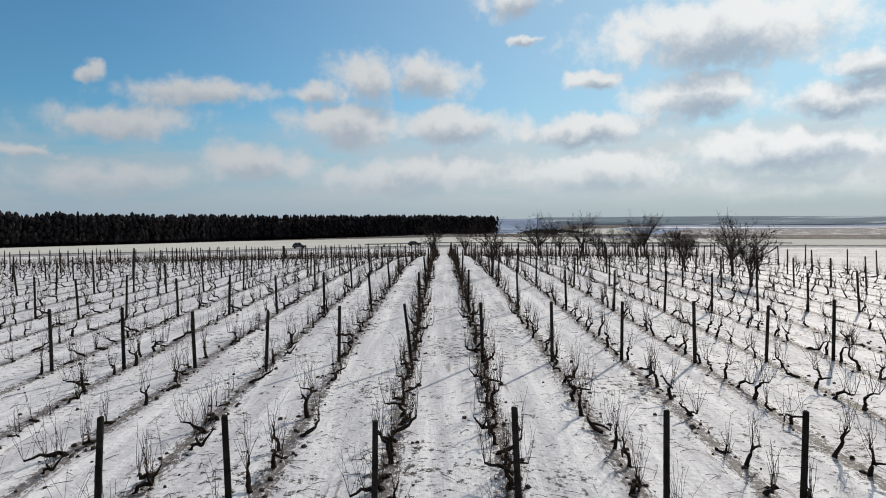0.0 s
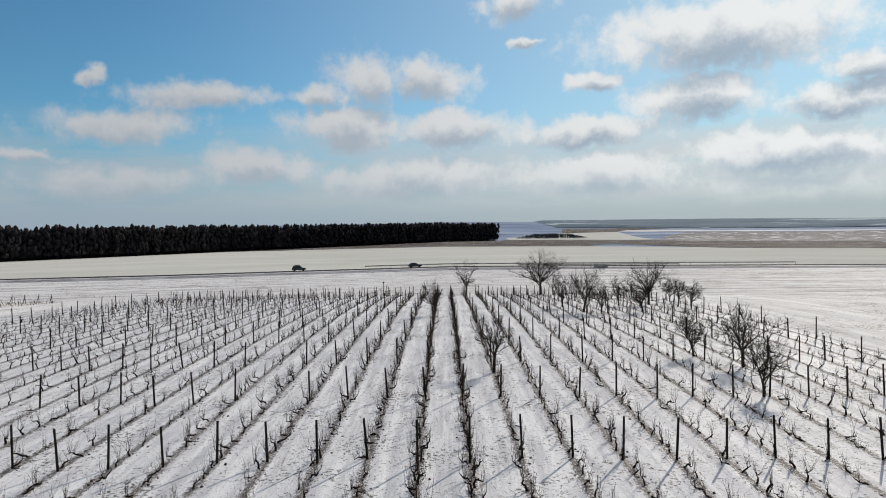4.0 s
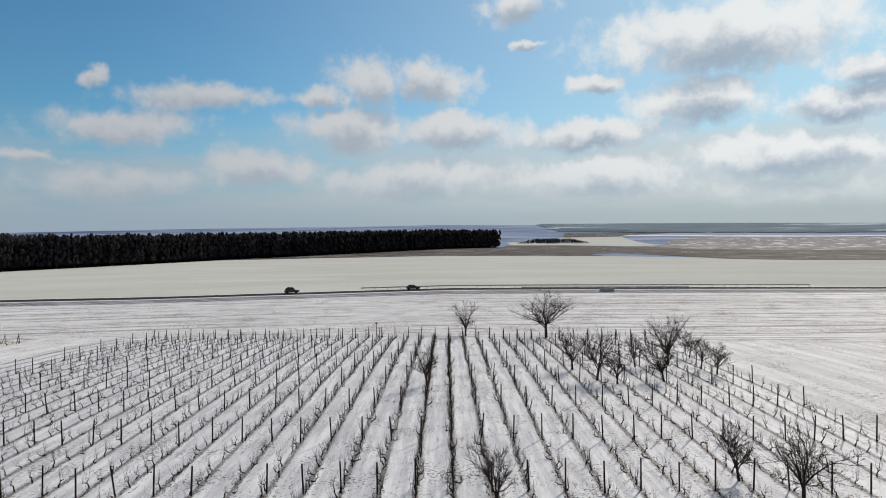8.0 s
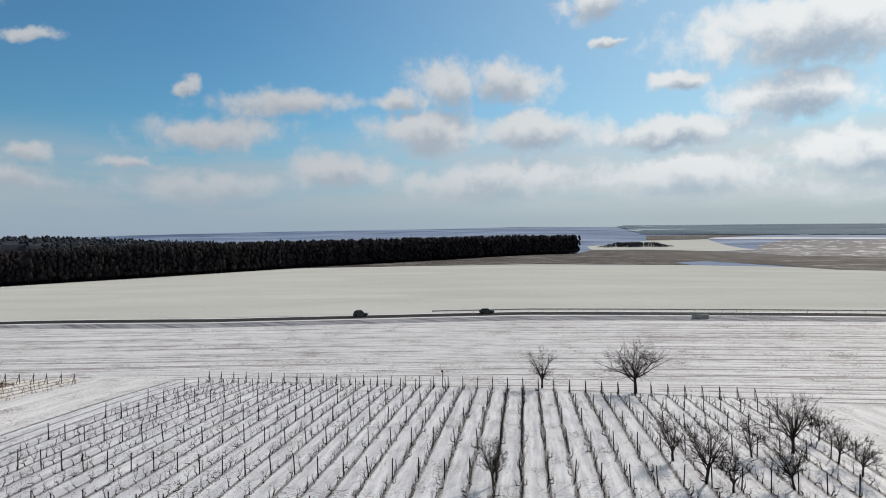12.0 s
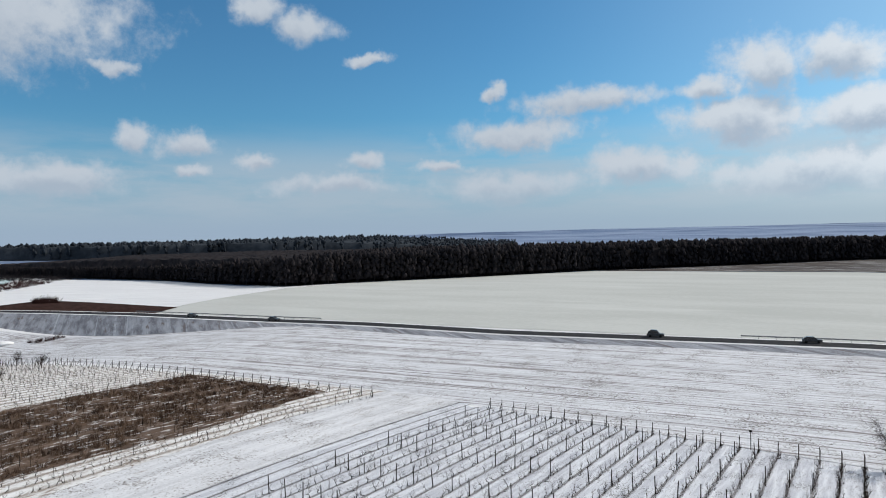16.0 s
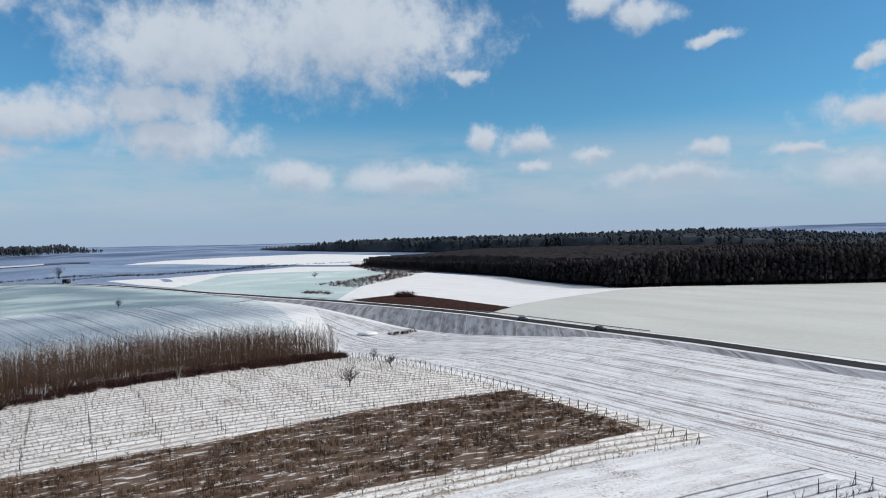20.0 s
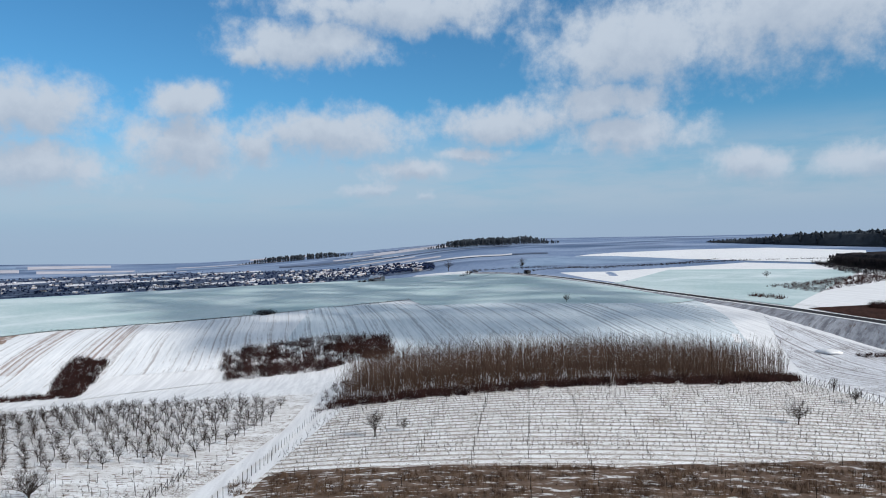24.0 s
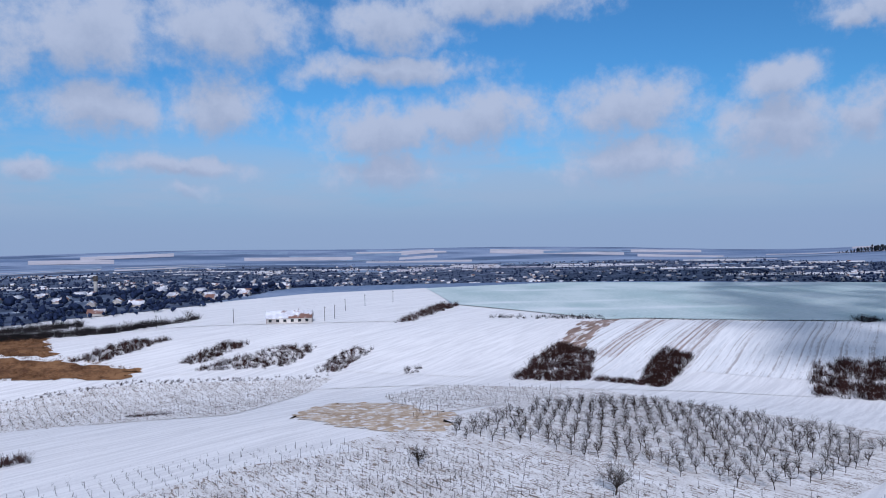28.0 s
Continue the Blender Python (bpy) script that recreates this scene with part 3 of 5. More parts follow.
field("field", [(-395, 136), (-500, 102), (-640, 45), (-720, 12)], [(-275, 30), (-330, 5), (-420, -30), (-560, -60)], M_WHEAT_BLUE, "icy winter wheat in thin blue snow", 0.42, 9)
field("field", [(-275, 128), (-330, 134), (-395, 136)], [(-252, 60), (-265, 40), (-278, 28)], M_SNOW_SHADE, "thin snow on grass in the dell, painted shade-blue", 0.1, 7)
field("field", [(-275, 30), (-265, -20), (-255, -70), (-238, -110), (-215, -112)], [(-420, -30), (-395, -75), (-365, -98), (-330, -140), (-318, -153)], M_FURROW, "snow field striped by ploughed furrows", 0.12, 6)
field("field", [(-262, 118), (-252, 62), (-266, 20), (-262, -16), (-272, -60)], [(-372, 128), (-360, 66), (-376, 14), (-398, -40), (-384, -80)], M_SNOW_SHADE, "thin snow over ploughed furrows, painted shade-blue", 0.5, 6)
field("field", [(-215, -112), (-196, -130), (-182, -148)], [(-319, -153), (-297, -170), (-283, -192)], M_FURROW, "snow field striped by ploughed furrows", 0.14, 6)
field("field", [(-182, -148), (-130, -206), (-60, -245), (-20, -262)], [(-283, -192), (-200, -262), (-120, -315), (-22, -350)], M_SNOW, "smooth open snow field on a slope", 0.13, 7)
field("field", [(-284, -194), (-300, -185), (-364, -96), (-430, -30), (-560, -60), (-720, 10)], [(-270, -312), (-340, -450), (-480, -420), (-640, -210), (-700, -140), (-760, -20)], M_WHEAT_BLUE, "icy winter wheat in thin blue snow", 0.45, 10)
field("field", [(-270, -314), (-200, -268), (-120, -318), (-22, -352)], [(-345, -455), (-240, -475), (-125, -440), (-22, -430)], M_SNOW, "snow field beyond the barn", 0.18, 10)
field("field", [(-16, -180), (-70, -146), (-112, -182)], [(-16, -232), (-60, -232), (-126, -196)], M_DIRTY, "patchy snow over an old vineyard", 0.12, 5)
field("field", [(-80, -130), (-100, -146), (-114, -132)], [(-88, -100), (-101, -88), (-115, -100)], M_YELLOW, "dry yellow grass between patches of snow", 0.16, 3, 2.2)
field("field", [(-14, -60), (-40, -50), (-78, -40)], [(-16, -182), (-68, -143), (-78, -90)], M_SNOW, "smooth snow field with faint tracks", 0.1, 6)
field("field", [(-112, -182), (-150, -160), (-186, -120), (-214, -92), (-244, -48), (-262, -14)], [(-128, -198), (-184, -148), (-214, -108), (-238, -66), (-268, -20), (-276, 0)], M_SNOW, "snowy track along the valley floor", 0.17, 5)
field("field", [(-100, -92), (-122, -150), (-150, -160), (-186, -120)], [(-98, -60), (-112, -105), (-140, -108), (-172, -92)], M_DIRTY, "patchy snow over rows of young vines", 0.14, 5)
field("field", [(-62, -8.8), (-110, -8.4), (-140, -8.2), (-185, -15)], [(-62, -92), (-100, -95), (-140, -108), (-190, -120)], M_DIRTY, "orchard floor of snow with dry stalks", 0.08, 5)
field("farm_track", [(-60, -8.6), (-98, -8.2), (-136, -7.4), (-172, -9.5)], [(-60, -4.6), (-98, -4.3), (-136, -3.6), (-172, -4.5)], M_SNOW, "rutted snowy farm track between the plots", 0.2, 3, 0.3, category="track")
field("field", [(-58, 127), (-58, 60), (-58, 0)], [(-74, 129), (-74, 60), (-74, 0)], M_MEADOW, "snowy grass lane between two vineyards", 0.06, 4, category="lane")
field("field", [(-74, 128), (-70, 60), (-70, 0)], [(-118, 123), (-118, 60), (-118, 0)], M_OLDVINE, "patchy snow in an old vineyard", 0.09, 4)
field("field", [(-82, 122), (-77, 88), (-79, 60), (-84, 2)], [(-118, 121), (-114, 85), (-109, 60), (-110, 1)], M_BROWN, "brown overgrown fallow strip with little snow", 0.14, 3, 0.5)
field("field", [(-117, 122), (-112, 60), (-112, 0)], [(-205, 112), (-176, 60), (-160, 0)], M_OLDVINE, "patchy snow in a neighbouring vineyard", 0.1, 4)
field("field", [(31.4, 119), (31.4, 40), (31.4, -25)], [(330, 82), (330, 30), (330, -25)], M_MEADOW, "streaky snow on a meadow beside the vines", 0.05, 6)
field("field", [(-18, -40), (-50, -38), (-91, -38)], [(-33, -84), (-58, -89), (-88, -82)], M_DIRTY, "brown stubble and patchy snow between young vines", 0.17, 4, 0.4)
REAR_LINE = [(98, 900), (106, 1300), (118, 2250), (130, 2500), (145, 2250), (160, 2000), (205, 1850)]


def between(table, v):
    for (a, x), (b, y) in zip(table, table[1:]):
        if v <= b:
            return x + (y - x) * (v - a) / (b - a)
    return table[-1][1]


field("field", [(-544, 110), (-432, 145), (-360, 174)], [(-790, 202), (-785, 308), (-741, 385)], M_WHEAT_BLUE, "icy winter wheat in thin snow beside the road", 0.3, 12)
field("field", [(-820, 20), (-960, 130), (-1040, 240), (-1200, 360)], [(-1200, 40), (-1380, 130), (-1480, 240), (-1560, 330)], M_PLAIN_BLUE, "winter wheat field beyond the track, tinted with haze blue", 0.35, 20)
field("field", [(-1380, 140), (-1370, 220), (-1166, 310), (-1037, 395), (-908, 464)], [(-1500, 180), (-1610, 250), (-1730, 440), (-1760, 640), (-1480, 735)], M_SNOW, "wide open snow field beyond the track", 0.5, 24)
field("field", [(-717, -82), (-728, -18)], [(-816, -92), (-824, -26)], M_SNOW, "small open snow field by the road", 0.4, 12)
rng = random.Random(83)
for i in range(170):
    az, r = rng.uniform(86, 205), 1150 * (4.1 ** rng.random())
    if az < 108:
        r = max(r, 1500)
    if 108 < az < 170:
        r = max(r, between(REAR_LINE, az) * 0.98)
    wide, deep = rng.uniform(2.5, 11), r * rng.uniform(0.025, 0.10)
    skew = rng.uniform(-0.05, 0.05)
    arcs = []
    for far in (0, deep):
        arcs.append([(-math.sin(radians(az + a)) * (r + far) * (1 + skew * a / wide), 45 + math.cos(radians(az + a)) * (r + far) * (1 + skew * a / wide)) for a in (0, wide / 3, wide * 2 / 3, wide)])
    mat, label = rng.choice(((M_PLAIN_SNOW, "distant field under open snow"), (M_PLAIN_SNOW, "distant field under open snow"), (M_PLAIN_BLUE, "distant field of winter wheat tinted with haze blue"),
                             (M_PLAIN_DARK, "distant ploughed field tinted navy with haze"), (M_PLAIN_DARK, "distant ploughed field tinted navy with haze"), (M_PLAIN_STUBBLE, "distant field of pale stubble")))
    # Further out, dark and white fields take mid-tones that stand for haze.
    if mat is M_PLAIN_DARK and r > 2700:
        mat, label = M_PLAIN_BLUE, "distant field of winter wheat tinted with haze blue"
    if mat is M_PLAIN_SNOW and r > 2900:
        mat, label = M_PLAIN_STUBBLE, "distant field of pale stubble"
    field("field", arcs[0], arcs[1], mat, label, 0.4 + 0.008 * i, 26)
field("vineyard_ground", [(-58, 131), (-20, 126), (31.6, 119.4)], [(-58, -25), (-20, -25), (31.6, -25)], M_VINEYARD, "trodden snow between rows of vines", 0.02, 2.2)


# ---- helpers for wood ----
class Wood:
    """Gathers tapered tubes and blades into one mesh."""

    def __init__(self):
        self.verts, self.faces, self.chunks, self.flat = [], [], [], None

    def tube(self, points, radii, sides=4):
        base = len(self.verts)
        for i, p in enumerate(points):
            a = points[max(0, i - 1)]
            b = points[min(len(points) - 1, i + 1)]
            d = (Vector(b) - Vector(a)).normalized()
            u = d.orthogonal().normalized()
            v = d.cross(u)
            for k in range(sides):
                c, s = math.cos(2 * math.pi * k / sides) * radii[i], math.sin(2 * math.pi * k / sides) * radii[i]
                self.verts.append((p[0] + u.x * c + v.x * s, p[1] + u.y * c + v.y * s, p[2] + u.z * c + v.z * s))
        for i in range(len(points) - 1):
            for k in range(sides):
                a, b = base + i * sides + k, base + i * sides + (k + 1) % sides
                self.faces.append((a, b, b + sides, a + sides))
        if sides > 3:
            self.faces.append(tuple(base + k for k in reversed(range(sides))))
            self.faces.append(tuple(base + (len(points) - 1) * sides + k for k in range(sides)))

    def spindle(self, x, y, z, wide, tall, rng, sides=4):
        """A pointed, uneven clump standing on z."""
        base = len(self.verts)
        self.verts.append((x, y, z))
        for k in range(sides):
            a = 2 * math.pi * (k + rng.random() * 0.7) / sides
            w = wide * rng.uniform(0.6, 1.2)
            self.verts.append((x + math.cos(a) * w, y + math.sin(a) * w, z + tall * rng.uniform(0.25, 0.6)))
        self.verts.append((x + rng.uniform(-0.3, 0.3) * wide, y + rng.uniform(-0.3, 0.3) * wide, z + tall))
        for k in range(sides):
            a, b = base + 1 + k, base + 1 + (k + 1) % sides
            self.faces.append((base, b, a))
            self.faces.append((base + sides + 1, a, b))

    def clump(self, x, y, z, wide, tall, rng, sides=5):
        """A rounded, uneven mass of fine branches."""
        base = len(self.verts)
        self.verts.append((x, y, z))
        for share, w in ((0.3, 1.0), (0.72, 0.82)):
            for k in range(sides):
                a = 2 * math.pi * (k + rng.random() * 0.6) / sides
                d = wide * w * rng.uniform(0.75, 1.2)
                self.verts.append((x + math.cos(a) * d, y + math.sin(a) * d, z + tall * share * rng.uniform(0.8, 1.2)))
        self.verts.append((x + rng.uniform(-0.4, 0.4) * wide, y + rng.uniform(-0.4, 0.4) * wide, z + tall))
        for k in range(sides):
            a, b = base + 1 + k, base + 1 + (k + 1) % sides
            self.faces += [(base, b, a), (a, b, b + sides, a + sides), (base + 2 * sides + 1, a + sides, b + sides)]

    def packed(self):
        """Vertices, the corners of all faces in one run, and the corners of each face."""
        if not self.flat or self.flat[3] != (len(self.verts), len(self.faces)):
            verts = np.array(self.verts, dtype=np.float32).reshape(-1, 3)
            sizes = np.array([len(f) for f in self.faces], dtype=np.int32)
            corners = np.array([i for f in self.faces for i in f], dtype=np.int32)
            self.flat = (verts, corners, sizes, (len(self.verts), len(self.faces)))
        return self.flat[:3]

    def add(self, other, x, y, z, turn=0.0, scale=1.0, tilt=0.0):
        verts, corners, sizes = other.packed()
        c, s = math.cos(turn) * scale, math.sin(turn) * scale
        m = np.array([[c, s, 0], [-s, c, 0], [tilt, 0, scale]], dtype=np.float32)
        self.chunks.append((verts @ m + np.array([x, y, z], dtype=np.float32), corners, sizes))

    def object(self, name, mat, parent=None, label=""):
        verts, corners, sizes = [list(part) for part in zip(self.packed(), *self.chunks)]
        start = np.cumsum([0] + [len(v) for v in verts[:-1]])
        verts, sizes = np.concatenate(verts), np.concatenate(sizes)
        corners = np.concatenate([c + k for c, k in zip(corners, start)]).astype(np.int32)
        me = bpy.data.meshes.new(name)
        me.vertices.add(len(verts)), me.loops.add(len(corners)), me.polygons.add(len(sizes))
        me.vertices.foreach_set("co", verts.ravel())
        me.loops.foreach_set("vertex_index", corners)
        me.polygons.foreach_set("loop_start", np.concatenate([[0], np.cumsum(sizes)[:-1]]).astype(np.int32))
        me.update(calc_edges=True)
        me.validate()
        me.materials.append(mat)
        ob = new(name, me)
        if parent:
            ob.parent = parent
        if label:
            ob["label"] = label
        return ob


def wander(rng, start, way, length, steps, bend, lift=0.0):
    """A crooked line of points from start."""
    points, p, d = [tuple(start)], Vector(start), Vector(way).normalized()
    for _ in range(steps):
        d = (d + Vector((rng.uniform(-bend, bend), rng.uniform(-bend, bend), rng.uniform(-bend, bend) + lift))).normalized()
        p = p + d * (length / steps)
        points.append(tuple(p))
    return points


def make_vine(rng, canes=9, sides=4, tall=1.0, light=False, sprays=(), girth=0.0058):
    """A pruned vine: a crooked stump and arms, and thin upright canes."""
    stump, shoots = Wood(), Wood()
    lean = rng.uniform(-0.5, 0.5)
    trunk = wander(rng, (0, 0, -0.05), (lean * 0.25, lean, 1), 0.44 * tall, 4, 0.75)
    stump.tube(trunk, [0.08, 0.052, 0.046, 0.042, 0.036], sides)
    head = Vector(trunk[-1])
    tips = [head]
    for side in (-1, 1):
        if rng.random() < 0.85:
            arm = wander(rng, head, (rng.uniform(-0.18, 0.18), side, 0.7), rng.uniform(0.22, 0.48), 3, 0.55)
            stump.tube(arm, [0.033, 0.028, 0.023, 0.017], sides)
            tips += [Vector(arm[-1]), Vector(arm[2])]
    for k in range(canes):
        tip = rng.choice(tips)
        cane = wander(rng, tip, (rng.uniform(-0.16, 0.16), rng.uniform(-0.6, 0.6), 1), rng.uniform(0.35, 0.8 if light else 1.0), 4, 0.2, 0.08)
        if light:
            shoots.tube([cane[0], cane[2], cane[4]], [girth, girth * 0.85, girth * 0.5], 3)
        else:
            (sprays[k % len(sprays)] if sprays else shoots).tube(cane, [0.0048, 0.0043, 0.0036, 0.003, 0.002], 3)
    return stump, shoots


def make_tree(rng, tall, spread, trunk_share=0.25, limbs=7, order=3, thick=None, upright=0.5, twig=0.012, dense=1.0):
    """A bare tree: a trunk, and limbs that each carry their spray of twigs."""
    trunk, boughs = Wood(), []
    thick = thick or tall * 0.023
    bole = wander(rng, (0, 0, -0.2), (rng.uniform(-0.08, 0.08), rng.uniform(-0.08, 0.08), 1), tall * trunk_share + 0.2, 4, 0.1)
    trunk.tube(bole, [thick * 1.35, thick * 1.05, thick, thick * 0.95, thick * 0.9], 7)

    def grow(limb, twigs, start, way, length, radius, level):
        steps = 4 if level < 2 else 3
        line = wander(rng, start, way, length, steps, 0.26 if level else 0.18, 0.05 * upright)
        end = max(twig * 0.6, radius * 0.45)
        radii = [radius + (end - radius) * i / steps for i in range(steps + 1)]
        (limb if level < 2 else twigs).tube(line, radii, 5 if level < 1 else (4 if level < 2 else 3))
        if level < order:
            for k in range(int((5 if level == 0 else 4) * dense + rng.random())):
                i = rng.randint(1, steps)
                side = Vector((rng.uniform(-1, 1), rng.uniform(-1, 1), rng.uniform(-0.4, 0.8))).normalized()
                d = (Vector(way).normalized() * 0.7 + side * 0.9)
                grow(limb, twigs, line[i], d, length * rng.uniform(0.45, 0.72), max(twig, radii[i] * 0.6), level + 1)
            grow(limb, twigs, line[-1], Vector(line[-1]) - Vector(line[-2]), length * 0.6, end, level + 1)

    top = Vector(bole[-1])
    for k in range(limbs):
        a = 2 * math.pi * (k + rng.random() * 0.5) / limbs
        limb, twigs = Wood(), Wood()
        start = top if k % 3 else Vector(bole[-2])
        rise = (0.2 + 1.5 * ((k * 0.618) % 1)) * (0.5 + upright) if k else 3.0
        grow(limb, twigs, start, (math.cos(a) * spread, math.sin(a) * spread, rise), tall * (1 - trunk_share) * rng.uniform(0.38, 0.48), thick * 0.55, 0)
        boughs.append((limb, twigs))
    # bring the crown to the tree's height
    high = max(v[2] for _, t in boughs for v in t.verts)
    for w in [trunk] + [w for b in boughs for w in b]:
        w.verts = [(x, y, z * tall / high if z > 0 else z) for x, y, z in w.verts]
    return trunk, boughs


def plant_tree(parts, name, x, y, label, category="tree", group="", turn=0.0):
    ob = new(name)
    ob.matrix_world = pose(x, y, height(x, y), 0, 0, turn)
    trunk, boughs = parts
    trunk.object("trunk", M_BARK, ob)
    for limb, twigs in boughs:
        tagged(twigs.object("twig_spray", M_TWIG, limb.object("limb", M_BARK, ob)), kind="stuff")
    return tagged(ob, label, category, group)


# ---- the vineyard where the walk begins ----
ROW_GAP, ROW_ZERO, LINE_GAP, LINE_ZERO = 2.2, 1.6, 9.65, 20.9


def row_x(k, y):
    return ROW_ZERO + ROW_GAP * k


def row_end(x):
    return 119.5 - 0.12 * x


def row_start(x):
    return -12.0


rng = random.Random(5)


def make_post(rng, tall=1.85):
    w = Wood()
    w.tube([(0, 0, -0.3), (0.004, 0, tall * 0.5), (0, 0.006, tall - 0.02), (0, 0, tall)], [0.056, 0.053, 0.05, 0.044], 6)
    return w


post_kinds = [make_post(rng, t) for t in (1.78, 1.86, 1.92)]
post_meshes = []
for w in post_kinds:
    ob = w.object("vineyard_post", M_POST)
    post_meshes.append(ob.data)
    bpy.data.objects.remove(ob)
far_posts = Wood()
count = 0
for k in range(-24, 14):
    for j in range(-3, 12):
        x, y = row_x(k, 0) + rng.uniform(-0.06, 0.06), LINE_ZERO + LINE_GAP * j - (0.8 if j < 0 else 0.0) + rng.uniform(-0.35, 0.35)
        if y > row_end(x) - 3 or y < row_start(x):
            continue
        if rng.random() < 0.02:
            continue
        lean = (rng.gauss(0, 2.2), rng.gauss(0, 2.2))
        i = rng.randrange(3)
        if count < 290 and y < 72 and abs(x - 1) < 32 and y > 2:
            ob = new("vineyard_post", post_meshes[i])
            ob.matrix_world = pose(x, y, height(x, y), *lean, rng.uniform(0, 360))
            tagged(ob, "weathered dark wooden trellis post standing in snow", "post", "posts of the vineyard")
            count += 1
        else:
            far_posts.add(post_kinds[i], x, y, height(x, y), rng.random() * 6, 1.0, math.tan(radians(lean[1])))
# braced posts closing each row
for k in range(-24, 14):
    x = row_x(k, 0)
    w = Wood()
    z = height(x, row_end(x))
    w.tube([(0, 0, -0.2), (0, 0.06, 1.7)], [0.058, 0.05], 6)
    b = Wood()
    b.tube([(0.02, -0.95, -0.1), (0.06, -0.02, 1.45)], [0.045, 0.042], 6)
    ob = new("end_post")
    ob.matrix_world = pose(x, row_end(x), z)
    w.object("upright", M_POST, ob)
    b.object("brace", M_POST, ob)
    tagged(ob, "braced wooden end post closing a vine row", "post", "end posts of the vineyard")
tagged(far_posts.object("vineyard_posts", M_POST), "many weathered wooden trellis posts in rows", "posts", kind="stuff")

vine_data = []
for i in range(10):
    sprays = [Wood(), Wood(), Wood()]
    stump, _ = make_vine(random.Random(40 + i), canes=11 + i % 8, sprays=sprays)
    made = [("stump", stump.object("stump", M_VINE))] + [("cane_spray", w.object("cane_spray", M_CANE)) for w in sprays]
    vine_data.append([(name, o.data) for name, o in made])
    for _, o in made:
        bpy.data.objects.remove(o)
far_stumps, far_canes = Wood(), Wood()
light_vines = [make_vine(random.Random(70 + i), canes=9 + i % 4, sides=3, light=True) for i in range(12)]
count = 0
for k in range(-24, 14):
    y = row_start(0)
    x0 = row_x(k, 0)
    dense = 0.45 if k in (-2, -1) else (0.85 if -7 <= k <= 4 else 1.1)
    while y < row_end(x0) - 1:
        y += dense * rng.uniform(0.95, 1.45)
        x = x0 + rng.uniform(-0.18, 0.18) * (0.4 if k in (-2, -1) else 1.0)
        if rng.random() < 0.08:
            continue
        turn, size = rng.uniform(0, 6.28), rng.uniform(0.8, 1.2)
        if abs(k) < 14:
            turn = rng.choice((0, math.pi)) + rng.uniform(-0.5, 0.5)
        if count < 298 and 7 < y < 40 and abs(x) < 2.5 + y * 0.62:
            i = rng.randrange(len(vine_data))
            ob = new("grape_vine")
            ob.matrix_world = pose(x, y, height(x, y), 0, 0, math.degrees(turn)) @ Matrix.Scale(size, 4)
            for name, data in vine_data[i]:
                piece = new(name, data)
                piece.parent = ob
                if name == "cane_spray":
                    tagged(piece, kind="stuff")
            tagged(ob, "crooked dark grape vine with bare upright canes", "grape vine", "vines of the vineyard")
            count += 1
        else:
            stump, shoots = rng.choice(light_vines)
            far_stumps.add(stump, x, y, height(x, y), turn, size)
            far_canes.add(shoots, x, y, height(x, y), turn, size)
tagged(far_stumps.object("vine_stumps", M_VINE), "rows of crooked dark vine stumps in snow", "grape vines", kind="stuff")
tagged(far_canes.object("vine_canes", M_CANE), "bare brown canes along the vine rows", "grape vines", kind="stuff")

# trees among the vines: place, height, spread, seed
for x, y, tall, spread, limbs, up, seed, label in (
        (15.2, 119, 8.6, 1.25, 12, 0.5, 1, "round-crowned bare tree at the vineyard's edge"),
        (2.2, 121, 6.4, 0.75, 7, 0.6, 2, "small bare tree at the end of a vine row"),
        (-2.9, 77.5, 4.2, 0.6, 7, 0.7, 3, "bushy bare sapling growing in a vine row"),
        (13.2, 86, 4.9, 0.7, 7, 0.6, 4, "bare fruit tree among the vines"),
        (14.6, 80, 5.8, 0.8, 8, 0.5, 5, "dark bare fruit tree among the vines"),
        (16.2, 78.2, 4.0, 0.7, 7, 0.6, 6, "leaning bare fruit tree among the vines"),
        (25.2, 90, 6.4, 0.85, 9, 0.5, 7, "dark bare fruit tree among the vines"),
        (21.4, 79.5, 4.4, 0.9, 9, 0.35, 8, "broad bare fruit tree among the vines"),
        (20.8, 88, 4.2, 0.6, 6, 0.7, 9, "slender bare fruit tree among the vines"),
        (29.6, 95, 3.6, 0.6, 6, 0.7, 10, "small bare tree at the vineyard's edge"),
        (28.0, 87, 4.0, 0.6, 6, 0.7, 11, "small bare tree at the vineyard's edge"),
        (28.4, 83.5, 3.8, 0.6, 6, 0.7, 12, "small bare tree at the vineyard's edge"),
        (18.9, 48.0, 4.9, 0.62, 8, 0.5, 13, "broad dark fruit tree among the vines"),
        (16.8, 51.5, 3.6, 0.6, 7, 0.6, 14, "small bare fruit tree among the vines"),
        (16.6, 40.2, 3.6, 0.6, 7, 0.6, 16, "small dark fruit tree among the vines"),
        (1.6, 46.5, 4.3, 0.55, 5, 0.8, 15, "bushy bare tree growing in a vine row")):
    plant_tree(make_tree(random.Random(seed), tall, spread, 0.22, limbs, 3, upright=up, dense=0.85), "bare_tree", x, y, label, group="trees in the vineyard")

# clods of soil and dry stalks between the nearest rows
rng = random.Random(17)
lumps = []
for i in range(8):
    w = Wood()
    w.clump(0, 0, -0.02, rng.uniform(0.03, 0.06), rng.uniform(0.04, 0.08), rng, 4)
    lumps.append(w)
stalks = []
